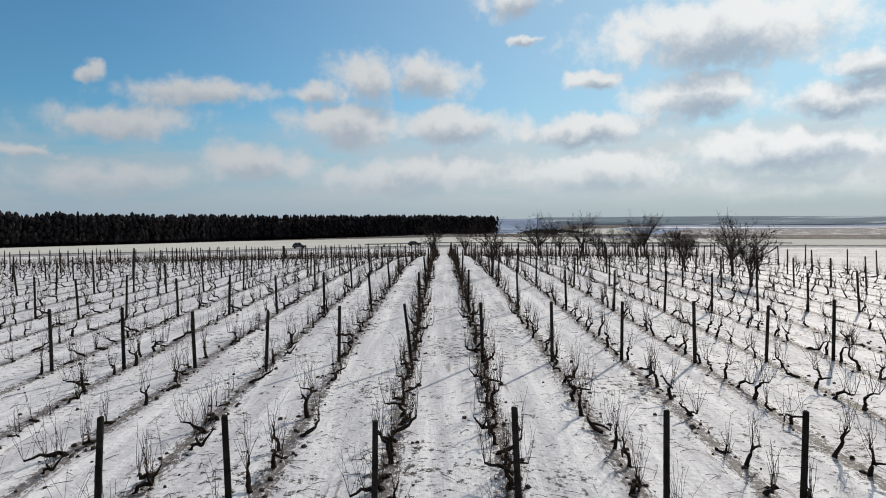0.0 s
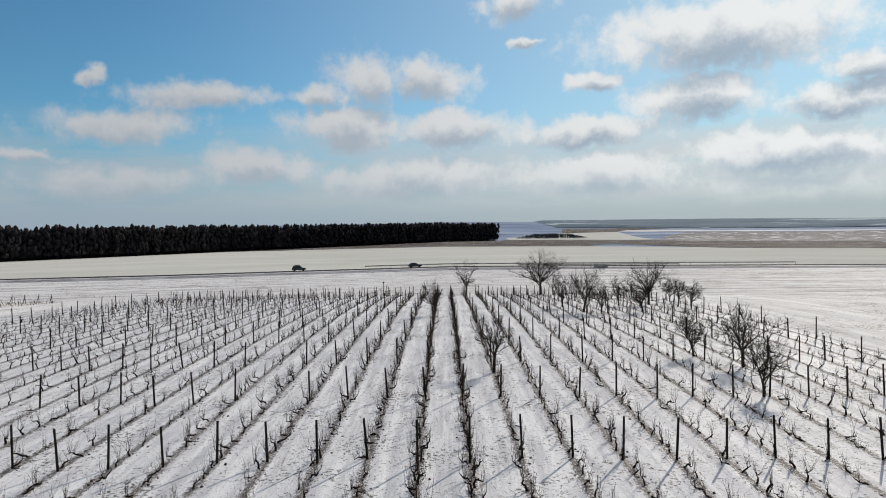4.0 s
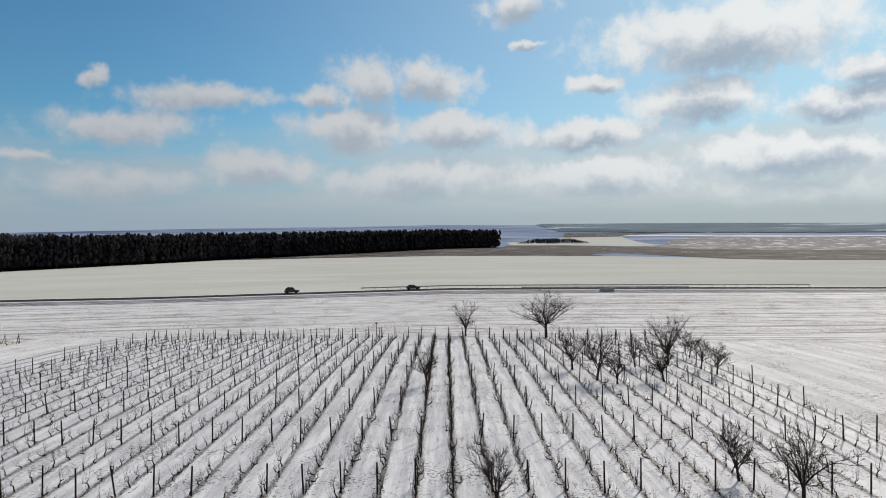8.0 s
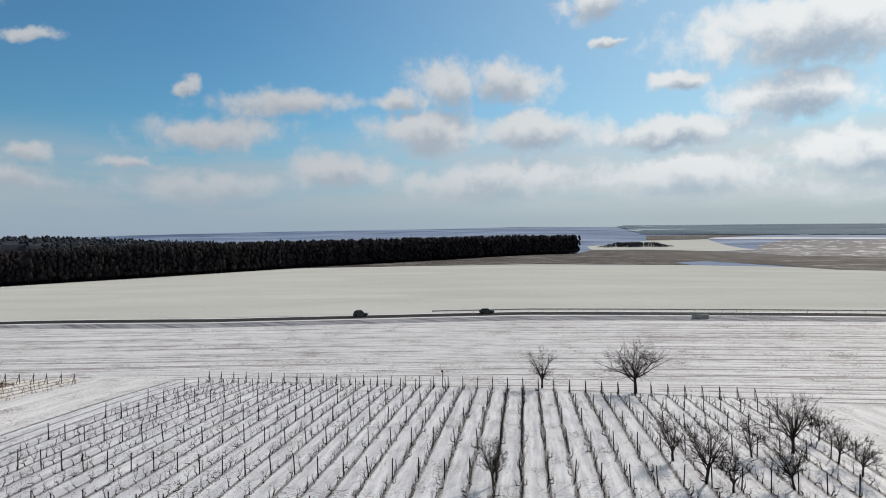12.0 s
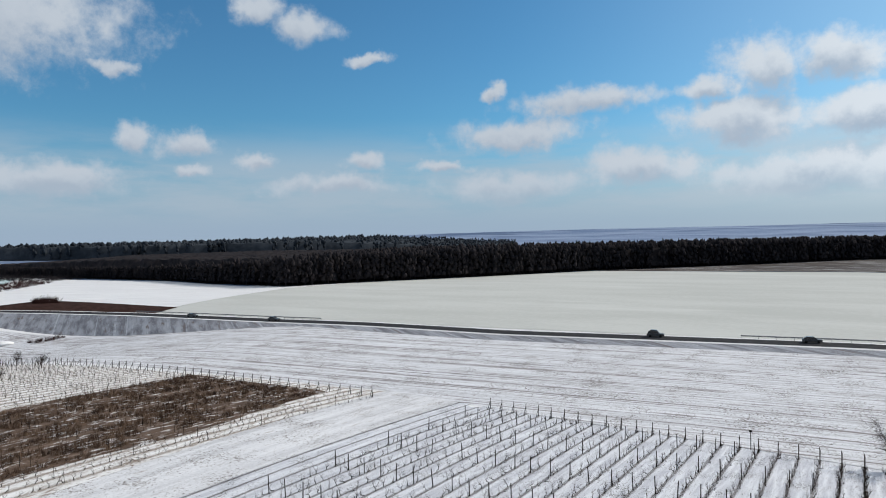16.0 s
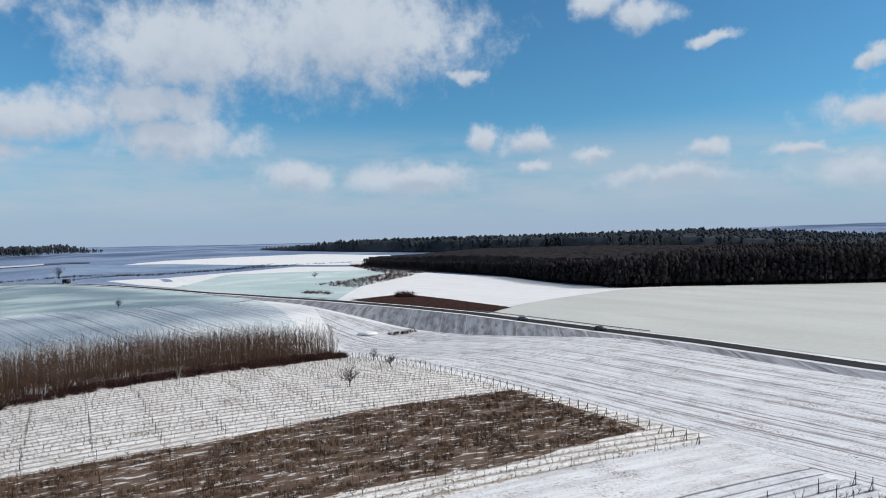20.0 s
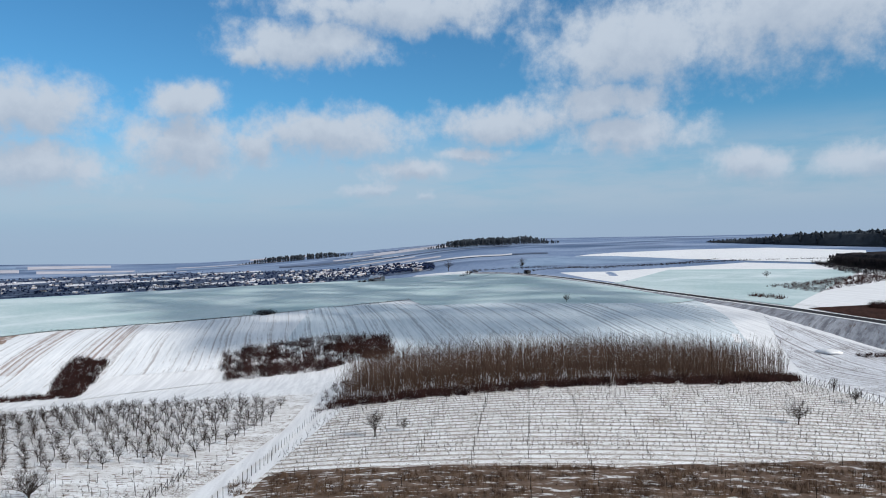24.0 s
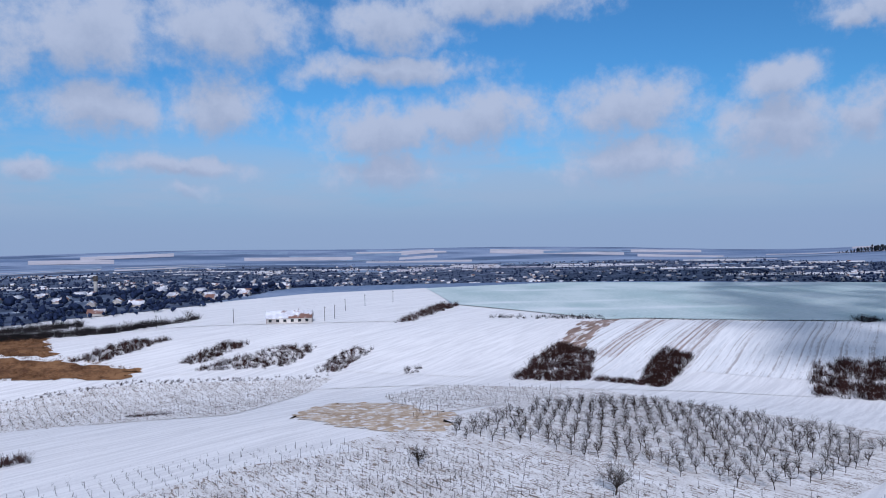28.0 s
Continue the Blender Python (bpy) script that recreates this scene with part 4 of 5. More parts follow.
for i in range(8):
    w = Wood()
    a = rng.uniform(0, 6.28)
    w.tube([(0, 0, 0.012), (math.cos(a) * 0.16, math.sin(a) * 0.16, rng.uniform(0.015, 0.05)), (math.cos(a) * 0.3 + 0.03, math.sin(a) * 0.3, 0.01)], [0.006, 0.005, 0.003], 3)
    stalks.append(w)
clods, litter = Wood(), Wood()
for _ in range(3400):
    y = 5 + 50 * rng.random() ** 1.5
    k = rng.randint(-13, 10)
    x = row_x(k, 0) + rng.gauss(0.12, 0.24)
    if abs(x) < 5 + y * 0.75:
        clods.add(rng.choice(lumps), x, y, height(x, y) + 0.02, rng.uniform(0, 6), rng.uniform(0.5, 1.7))
for _ in range(4200):
    y = 5 + 40 * rng.random() ** 1.4
    x = rng.uniform(-1, 1) * (5 + y * 0.75)
    litter.add(rng.choice(stalks), x, y, height(x, y) + 0.02, rng.uniform(0, 6), rng.uniform(0.5, 1.3))
tagged(clods.object("soil_clods", M_CLOD), "dark frozen soil clods along the vine rows", "soil", kind="stuff")
tagged(litter.object("dry_stalks", M_CANE), "dry pruned stalks lying on the snow", "stalks", kind="stuff")


# ---- the neighbouring vineyard, the fallow strip and its posts ----
def inside(poly, x, y):
    hit = False
    for (x1, y1), (x2, y2) in zip(poly, poly[1:] + poly[:1]):
        if (y1 > y) != (y2 > y) and x < (x2 - x1) * (y - y1) / (y2 - y1) + x1:
            hit = not hit
    return hit


def scatter(rng, poly, count):
    """That many places inside a polygon."""
    xs, ys = [p[0] for p in poly], [p[1] for p in poly]
    places = []
    while len(places) < count:
        x, y = rng.uniform(min(xs), max(xs)), rng.uniform(min(ys), max(ys))
        if inside(poly, x, y):
            places.append((x, y))
    return places


def end_line(x):
    """Where the rows of the neighbouring vineyard stop."""
    return 121 + 0.05 * (x + 100) if x > -118 else 120.1 + 0.06 * (x + 118)


small_vines = [make_vine(random.Random(170 + i), canes=4, sides=3, light=True, girth=0.011) for i in range(10)]
thin_post = Wood()
thin_post.tube([(0, 0, -0.3), (0.004, 0, 0.8), (0, 0, 1.5)], [0.034, 0.032, 0.028], 5)
rng = random.Random(11)
old_stumps, old_canes, old_posts = Wood(), Wood(), Wood()
k = 0
x = -63.0
while x > -196:
    start = -1.0 + 0.02 * (x + 60)
    stop = end_line(x)
    far_left = x < -160
    y = start if not far_left else start + (-160 - x) * 2.9
    braced = x < -70.5
    lane = -70.5 < x
    fallow = -117 < x < -79
    while y < stop - 1.2 and not lane:
        y += rng.uniform(0.75, 1.25) if not fallow else rng.uniform(2.2, 4.2)
        if rng.random() < 0.12:
            continue
        stump, shoots = rng.choice(small_vines)
        px = x + rng.uniform(-0.2, 0.2)
        turn, size = rng.uniform(0, 6.28), rng.uniform(0.65, 1.05)
        old_stumps.add(stump, px, y, height(px, y) + 0.1, turn, size)
        old_canes.add(shoots, px, y, height(px, y) + 0.1, turn, size)
    y = 115.6
    while y > start and not lane and (not far_left or y > start + (-160 - x) * 2.9):
        if rng.random() < 0.9:
            px, py = x + rng.uniform(-0.1, 0.1), y + rng.uniform(-0.25, 0.25)
            old_posts.add(thin_post, px, py, height(px, py), 0, rng.uniform(0.85, 1.1), rng.gauss(0, 0.05))
        y -= 9.15
    if braced:
        ob = new("end_post")
        ob.matrix_world = pose(x, stop, height(x, stop), rng.gauss(0, 2), rng.gauss(0, 2), 0)
        w, b = Wood(), Wood()
        w.tube([(0, 0, -0.2), (0, 0.05, 1.75)], [0.06, 0.052], 6)
        b.tube([(0.03, -1.0, -0.1), (0.05, -0.03, 1.5)], [0.048, 0.044], 6)
        w.object("upright", M_POST, ob), b.object("brace", M_POST, ob)
        tagged(ob, "braced wooden end post at the field's edge", "post", "end posts of the neighbouring vineyard")
    x -= 2.35
tagged(old_stumps.object("vine_stumps", M_VINE), "rows of old vine stumps in patchy snow", "grape vines", kind="stuff")
tagged(old_canes.object("vine_canes", M_CANE), "thin bare canes along old vine rows", "grape vines", kind="stuff")
tagged(old_posts.object("vineyard_posts", M_POST), "thin weathered posts in old vine rows", "posts", kind="stuff")

# dry grass of the fallow strip
def tuft(rng, blades=7, tall=0.6):
    w = Wood()
    for _ in range(blades):
        a = rng.uniform(0, 6.28)
        d = rng.uniform(0.05, 0.45) * tall
        base = len(w.verts)
        bx, by = rng.uniform(-0.25, 0.25), rng.uniform(-0.25, 0.25)
        wide = rng.uniform(0.012, 0.03)
        w.verts += [(bx - wide, by, 0), (bx + wide, by, 0), (bx + math.cos(a) * d, by + math.sin(a) * d, tall * rng.uniform(0.6, 1.2))]
        w.faces.append((base, base + 1, base + 2))
    return w


tufts = [tuft(random.Random(200 + i), 9, 0.75) for i in range(8)]
FALLOW = [(-82, 120), (-77.5, 88), (-79.5, 60), (-85, 3), (-109, 3), (-108, 60), (-113, 85), (-117, 119)]
grass = Wood()
for x, y in scatter(rng, FALLOW, 15000):
    if noise.noise(Vector((x * 0.45, y * 0.12, 0))) > -0.08:
        grass.add(rng.choice(tufts), x, y, height(x, y) + 0.1, rng.uniform(0, 6), rng.uniform(0.6, 1.3))
tagged(grass.object("dry_grass", M_GRASS), "dry brown grass standing in the fallow strip", "grass", kind="stuff")
def light_bush(rng, stems=20):
    """The same for patches that stay far off."""
    w = Wood()
    for _ in range(stems):
        a, out = rng.uniform(0, 6.28), rng.uniform(0.1, 0.8)
        line = wander(rng, (rng.uniform(-0.3, 0.3), rng.uniform(-0.3, 0.3), -0.05), (math.cos(a) * out, math.sin(a) * out, 1), rng.uniform(0.4, 1.05), 2, 0.25)
        w.tube([line[0], line[2]], [0.015, 0.006], 3)
    return w


bushes = [light_bush(random.Random(220 + i)) for i in range(10)]


def shrubbery(name, poly, count, tall, mat, label, seed, category="shrubs", spread=0.25):
    """A thicket of bare shrubs."""
    rng = random.Random(seed)
    w = Wood()
    for x, y in scatter(rng, poly, count):
        s = tall * rng.uniform(1 - spread * 1.6, 1 + spread)
        w.add(rng.choice(bushes), x, y, height(x, y), rng.uniform(0, 6.28), s)
    return tagged(w.object(name, mat), label, category, kind="stuff")


shrubbery("shrub_thicket", [(-92, 62), (-97, 50), (-103, 56), (-98, 68)], 24, 1.7, M_GRASS, "rust-brown scrub in the fallow strip", 1)
shrubbery("shrub_thicket", [(-81, 120), (-82, 116), (-117, 114), (-117, 119)], 60, 0.9, M_SHRUB, "low brown scrub along the row ends", 2)

# ---- the young plantation ----
PLANTATION = [(-161, -3), (-163, 28), (-178, 88), (-196, 110), (-208, 116), (-232, 100), (-222, 60), (-214, 20), (-212, -8)]


def sapling(rng, tall):
    w = Wood()
    line = wander(rng, (0, 0, -0.2), (rng.uniform(-0.06, 0.06), rng.uniform(-0.06, 0.06), 1), tall, 4, 0.06)
    w.tube(line, [0.055, 0.046, 0.036, 0.024, 0.01], 3)
    for _ in range(9):
        i = rng.randint(1, 4)
        a = rng.uniform(0, 6.28)
        side = wander(rng, line[i], (math.cos(a) * 0.5, math.sin(a) * 0.5, 1), tall * rng.uniform(0.16, 0.3), 2, 0.2, 0.1)
        w.tube(side, [0.017, 0.013, 0.006], 3)
    return w


saplings = [sapling(random.Random(300 + i), 7.5 + (i % 4) * 0.7) for i in range(10)]
stems = Wood()
rng = random.Random(31)
for i in range(54):
    for j in range(160):
        x, y = -156 - i * 1.5 + rng.uniform(-0.4, 0.4), -12 + j * 0.85 + rng.uniform(-0.35, 0.35)
        if inside(PLANTATION, x, y) and rng.random() < 0.93:
            stems.add(rng.choice(saplings), x, y, height(x, y), rng.uniform(0, 6.28), rng.uniform(0.8, 1.12))
tagged(stems.object("young_trees", M_SAPLING), "dense rows of slender bare young trees", "plantation", kind="stuff")
shrubbery("shrub_thicket", [(-158, -5), (-160, 28), (-175, 89), (-194, 112), (-205, 119), (-207, 114), (-182, 86), (-168, 28), (-166, -5)], 900, 2.3, M_SHRUB, "dark brown undergrowth along the plantation", 3)
shrubbery("shrub_thicket", PLANTATION, 620, 2.6, M_THICKET, "brown undergrowth between the young trees", 33)
shrubbery("shrub_thicket", [(-150, -6), (-162, -2), (-215, -12), (-212, -18), (-165, -9)], 60, 1.6, M_SHRUB, "dark brown undergrowth at the plantation's end", 4)

# ---- shrub patches on the far slope ----
shrubbery("shrub_thicket", [(-233, -65), (-272, -84), (-299, -52), (-304, -21), (-274, -15), (-248, -36)], 820, 3.4, M_SHRUB, "dark bare shrubs in a square block", 5)
shrubbery("shrub_thicket", [(-281, -44), (-290, -40), (-300, -20), (-276, -12), (-262, -14)], 272, 3.8, M_SHRUB, "dark bare shrubs at the block's corner", 6)
shrubbery("shrub_thicket", [(-178, -149), (-210, -168), (-228, -174), (-229, -154), (-198, -129), (-187, -137)], 640, 3.0, M_SHRUB, "dark bare shrubs on the snowy slope", 7)
shrubbery("shrub_thicket", [(-197, -131), (-209, -105), (-216, -109), (-204, -129)], 200, 1.9, M_SHRUB, "low bare shrubs along the slope's foot", 8)
shrubbery("shrub_thicket", [(-210, -105), (-252, -122), (-253, -137), (-229, -127), (-211, -116)], 420, 2.9, M_SHRUB, "dark bare shrubs curving up the slope", 9)
shrubbery("shrub_thicket", [(-122, -208), (-132, -203), (-160, -222), (-150, -230)], 153, 2.4, M_SHRUB, "small patch of bare brown shrubs", 10)
shrubbery("shrub_thicket", [(-84, -236), (-118, -220), (-140, -240), (-128, -250), (-98, -243)], 289, 2.6, M_SHRUB, "patch of bare brown shrubs on snow", 11)
shrubbery("shrub_thicket", [(-80, -248), (-88, -243), (-116, -262), (-106, -270)], 170, 2.6, M_SHRUB, "patch of bare brown shrubs on snow", 12)
shrubbery("shrub_thicket", [(-42, -272), (-54, -266), (-88, -290), (-72, -298)], 221, 2.8, M_SHRUB, "patch of bare brown shrubs on snow", 13)
shrubbery("shrub_thicket", [(-16, -236), (-62, -236), (-128, -200), (-126, -196), (-60, -231), (-16, -231)], 204, 1.2, M_SHRUB, "low scrub along the valley track", 14)
shrubbery("shrub_thicket", [(-196, -264), (-206, -262), (-274, -308), (-262, -318)], 221, 3.0, M_SHRUB, "bare hedge shrubs below the crest", 15)
shrubbery("shrub_thicket", [(-20, -330), (-70, -326), (-112, -346), (-120, -356), (-70, -340), (-20, -345)], 442, 4.0, M_FOREST, "dark strip of trees in the dell", 16)
shrubbery("shrub_thicket", [(-16, -352), (-60, -362), (-60, -376), (-16, -372)], 187, 4.0, M_FOREST, "dark strip of trees in the dell", 17)
shrubbery("shrub_thicket", [(-14, -124), (-20, -124), (-20, -130), (-14, -131)], 27, 2.2, M_SHRUB, "small dark hedge in the snow", 18)
shrubbery("shrub_thicket", [(-46, -172), (-48, -176), (-60, -168), (-57, -165)], 68, 1.1, M_SHRUB, "small dark hedge in the snow", 19)
shrubbery("shrub_thicket", [(-500, 208), (-443, 220), (-470, 240), (-585, 340), (-640, 338), (-560, 270)], 714, 2.6, M_SHRUB, "brown scrub on a snowy rise", 20)
shrubbery("shrub_thicket", [(-350, 205), (-362, 212), (-352, 218), (-340, 212)], 68, 3.6, M_SHRUB, "bushes beside the bare soil", 21)
shrubbery("shrub_thicket", [(-420, 172), (-430, 180), (-402, 190), (-396, 180)], 68, 2.6, M_SHRUB, "bushes beside the road", 22)
shrubbery("shrub_thicket", [(-259, 156), (-253, 158), (-250, 167), (-256, 168)], 70, 1.4, M_SHRUB, "dark scrub at the culvert", 23)
shrubbery("shrub_thicket", [(-640, 330), (-600, 372), (-900, 470), (-960, 420)], 510, 5.0, M_FOREST, "dark copse at the wood's tip", 24)
shrubbery("hedge", [(-700, -18), (-820, -14), (-828, 118), (-1080, 372), (-1130, 580), (-1140, 580), (-1090, 360), (-845, 105), (-835, -30), (-700, -28)], 544, 3.0, M_FOREST, "dark hedge line along a far track", 25, "hedge")
shrubbery("shrub_thicket", [(-355, -98), (-366, -96), (-370, -106), (-360, -110)], 44, 3.2, M_FOREST, "dark rounded bush on the crest", 26)
shrubbery("hedge", [(-290, -200), (-318, -154), (-364, -96), (-430, -30), (-433, -32), (-366, -99), (-322, -157), (-294, -202)], 187, 1.0, M_SHRUB, "low dry hedge along a field edge", 27, "hedge")
shrubbery("hedge", [(-284, -196), (-292, -206), (-246, -250), (-242, -244)], 102, 2.2, M_FOREST, "row of dark bushes on the crest", 28, "hedge")
shrubbery("shrub_thicket", [(-150, -184), (-155, -180), (-161, -186), (-156, -190)], 23, 2.0, M_SHRUB, "few low bushes at the slope's foot", 29)
field("field", [(-212, -168), (-232, -178), (-270, -200)], [(-224, -158), (-252, -174), (-290, -191)], M_WEED, "brown weedy strip running up the slope", 0.24, 4, 0.8)
field("field", [(-246, -134), (-322, -161)], [(-250, -122), (-329, -150)], M_FURROW_DARK, "strip of open furrows running up the slope", 0.24, 4, 0.4)
field("field", [(-226, -152), (-300, -180)], [(-230, -143), (-306, -171)], M_FURROW_DARK, "strip of open furrows running up the slope", 0.24, 4, 0.4)
field("field", [(-14, -300), (-14, -262)], [(-66, -250), (-60, -240)], M_REED, "rust-brown reed bed in the dell", 0.25, 4, 2.6)
field("field", [(-14, -360), (-14, -300)], [(-40, -330), (-40, -285)], M_REED, "rust-brown reed bed in the dell", 0.24, 4, 2.6)

shrubbery("reed_bed", [(-14, -300), (-14, -262), (-60, -240), (-66, -250), (-40, -285)], 420, 1.3, M_REED, "rust-brown reeds standing in the dell", 34, "reeds")
shrubbery("reed_bed", [(-14, -360), (-14, -300), (-40, -285), (-40, -330)], 380, 1.5, M_REED, "rust-brown reeds standing in the dell", 35, "reeds")

shrubbery("hedge", [(-434, 65), (-364, 77), (-329, 87), (-311, 101), (-296, 105), (-295, 107), (-312, 103), (-330, 89), (-365, 79), (-434, 67)], 70, 0.9, M_SHRUB, "low scrub along a narrow ditch", 40, "hedge")
shrubbery("hedge", [(-700, 30), (-763, 52), (-880, 122), (-972, 240), (-1180, 361), (-1184, 368), (-966, 246), (-874, 128), (-760, 57), (-700, 34)], 420, 2.2, M_FOREST, "dark hedge along a field track", 41, "hedge")
shrubbery("shrub_thicket", [(-102, -4), (-107, -2), (-104, 2), (-99, 0)], 26, 1.0, M_GRASS, "brown weeds at the track's edge", 42)
shrubbery("shrub_thicket", [(-664, -108), (-640, -120), (-632, -112), (-656, -100)], 40, 4.0, M_FOREST, "dark trees round a lone farmhouse", 43)

# ---- the orchard and single trees ----
orchard_kinds = [make_tree(random.Random(400 + i), 3.7 + 0.25 * (i % 4), 0.9, 0.26, 6, 2, thick=0.07, upright=0.6, twig=0.015, dense=0.95) for i in range(7)]
kinds = []
for trunk, boughs in orchard_kinds:
    crown = Wood()
    for limb, twigs in boughs:
        crown.add(limb, 0, 0, 0)
        crown.add(twigs, 0, 0, 0)
    ob = new("orchard_tree")
    trunk.object("trunk", M_BARK, ob), crown.object("crown", M_TWIG, ob)
    tagged(ob, "bare fruit tree pruned open, standing in snow", "fruit tree", "trees of the orchard")
    kinds.append(ob)
ORCHARD = [(-117, -24), (-121, -14), (-141, -13), (-165, -15), (-172, -40), (-175, -77), (-160, -98), (-125, -93), (-98, -83), (-108, -66), (-110, -44)]
rng = random.Random(41)
used = 0
for i in range(34):
    for j in range(30):
        u, v = i * 4.0, j * 4.4
        x, y = -82 - u * 0.99 - v * 0.12, -4 - v * 0.99 + u * 0.12 - 14
        if inside(ORCHARD, x, y) and rng.random() < 0.95 and used < 300:
            x, y = x + rng.uniform(-0.6, 0.6), y + rng.uniform(-0.6, 0.6)
            m = pose(x, y, height(x, y), 0, 0, rng.uniform(0, 360))
            if used < len(kinds):
                kinds[used].matrix_world = m
            else:
                copy_thing(kinds[used % len(kinds)], m @ Matrix.Scale(rng.uniform(0.82, 1.05), 4))
            used += 1

for x, y, tall, spread, limbs, up, seed, label in (
        (-98, -32, 6.2, 0.9, 12, 0.55, 51, "broad bare tree by the trellis rows"),
        (-81, -66, 4.8, 0.7, 9, 0.6, 52, "bushy bare tree at the orchard's corner"),
        (-128, 14, 5.6, 0.6, 7, 0.7, 53, "slender pale bare tree in the vineyard"),
        (-131, 19, 3.2, 0.6, 6, 0.6, 54, "small bare tree in the vineyard"),
        (-135.5, 91, 5.0, 0.9, 8, 0.4, 55, "round bare tree in the old vineyard"),
        (-158, 111, 4.2, 0.7, 7, 0.5, 56, "small bare tree at the row ends"),
        (-173, 113, 4.0, 0.6, 6, 0.6, 57, "small bare tree at the row ends"),
        (-368, 63, 5.0, 0.8, 8, 0.5, 58, "lone small bare tree on the snowy slope"),
        (-796, 37, 15, 0.7, 9, 0.6, 59, "lone tall bare tree by the far road"),
        (-880, -60, 16, 0.9, 9, 0.4, 60, "lone round bare tree on the far fields"),
        (-622, -160, 10, 0.6, 8, 0.7, 61, "lone bare tree near the village"),
        (-612, 247, 7, 0.8, 8, 0.5, 62, "lone bare bush-like tree on snow"),
        (-112, -352, 7, 0.8, 8, 0.4, 63, "lone bare tree on the snowy rise")):
    plant_tree(make_tree(random.Random(seed), tall, spread, 0.22, limbs, 3 if tall < 10 else 2, upright=up, dense=0.85, twig=0.012 if tall < 10 else 0.05), "bare_tree", x, y, label)

# trellis rows beside the orchard, and young vines beyond
rng = random.Random(43)
more_stumps, more_canes, more_posts = Wood(), Wood(), Wood()
PLOTS = [([(-60, -10), (-128, -9.6), (-119, -14), (-106, -40), (-94, -78), (-62, -60)], 2.2, 1.5, 0.88),
         ([(-100, -94), (-118, -108), (-150, -106), (-186, -122), (-150, -158), (-122, -150)], 2.6, 1.7, 0.8),
         ([(-16, -186), (-68, -148), (-110, -182), (-124, -195), (-60, -230), (-16, -230)], 2.6, 1.8, 0.75),
         ([(-22, -43), (-90, -40), (-87, -80), (-58, -87), (-34, -82)], 2.2, 1.4, 0.85),
         ([(-14, -84), (-78, -74), (-80, -90), (-60, -102), (-14, -104)], 2.4, 2.2, 0.7)]
for poly, gap, step, chance in PLOTS:
    xs, ys = [p[0] for p in poly], [p[1] for p in poly]
    x = min(xs)
    while x < max(xs):
        y = min(ys)
        since = 0.0
        while y < max(ys):
            y += step * rng.uniform(0.75, 1.25)
            since += step
            if inside(poly, x, y):
                px = x + rng.uniform(-0.15, 0.15)
                if rng.random() < chance:
                    stump, shoots = rng.choice(small_vines)
                    turn, size = rng.uniform(0, 6.28), rng.uniform(0.65, 1.05)
                    more_stumps.add(stump, px, y, height(px, y) + 0.1, turn, size)
                    more_canes.add(shoots, px, y, height(px, y) + 0.1, turn, size)
                if since > 7:
                    more_posts.add(thin_post, px, y, height(px, y), 0, rng.uniform(0.85, 1.1), rng.gauss(0, 0.05))
                    since = 0.0
        x += gap
for k in range(34):
    x = -62 - k * 1.7
    for y, back in ((-13.0 - 0.02 * k, 1), (-2.0, -1)):
        if x > -112 or back < 0:
            z = height(x, y)
            more_posts.tube([(x, y, z - 0.2), (x, y + 0.05, z + 1.7)], [0.055, 0.05], 5)
            if back > 0:
                more_posts.tube([(x, y - 0.9, z - 0.1), (x, y - 0.02, z + 1.4)], [0.045, 0.04], 5)
for k in range(44):
    x, y = -118 - k * 1.7, -3.0 - 0.08 * k
    more_posts.add(thin_post, x, y, height(x, y), 0, rng.uniform(0.8, 1.0), rng.gauss(0, 0.08))
tagged(more_stumps.object("vine_stumps", M_VINE), "rows of vine stumps beyond the farm track", "grape vines", kind="stuff")
tagged(more_canes.object("vine_canes", M_CANE), "thin bare canes beyond the farm track", "grape vines", kind="stuff")
tagged(more_posts.object("vineyard_posts", M_POST), "posts along the farm track and plots", "posts", kind="stuff")

# ---- the forest ----
def wood_tree(rng, tall, pine, clumps=7, wide=1.0):
    w = Wood()
    w.tube([(0, 0, -0.5), (0, 0, tall * 0.55)], [0.22, 0.14], 3)
    if pine:
        for k in range(4):
            w.spindle(rng.uniform(-0.4, 0.4), rng.uniform(-0.4, 0.4), tall * (0.2 + 0.18 * k), 2.3 - 0.42 * k, tall * (0.32 + 0.02 * k), rng, 5)
    else:
        for k in range(clumps):
            a, d = rng.uniform(0, 6.28), rng.uniform(0.3, 2.7)
            low = 0.06 + 0.72 * ((k + rng.random()) / clumps)
            w.clump(math.cos(a) * d, math.sin(a) * d, tall * low, wide * rng.uniform(0.8, 1.7), wide * tall * rng.uniform(0.15, 0.22), rng, 4)
    return w


broad = [wood_tree(random.Random(500 + i), 18 + (i % 5) * 0.9, False) for i in range(9)]
pines = [wood_tree(random.Random(520 + i), 19.5 + (i % 4) * 0.8, True) for i in range(6)]
far_kinds = [wood_tree(random.Random(540 + i), 18.5 + i, False, 4, 2.0) for i in range(4)]
EDGE = [(-905, 420), (-700, 395), (-483, 377), (-400, 352), (-312, 341), (-303, 368), (-287, 400), (-250, 458), (-193, 574), (-66, 716), (66, 866)]
BACK = [(-1330, 900), (-1000, 950), (-760, 900), (-620, 860), (-520, 820), (-480, 820), (-440, 830), (-380, 860), (-300, 930), (-130, 1010), (60, 1030)]
field("forest_floor", EDGE, BACK, M_LITTER, "dark leaf litter under the forest", 0.35, 25, category="forest floor")
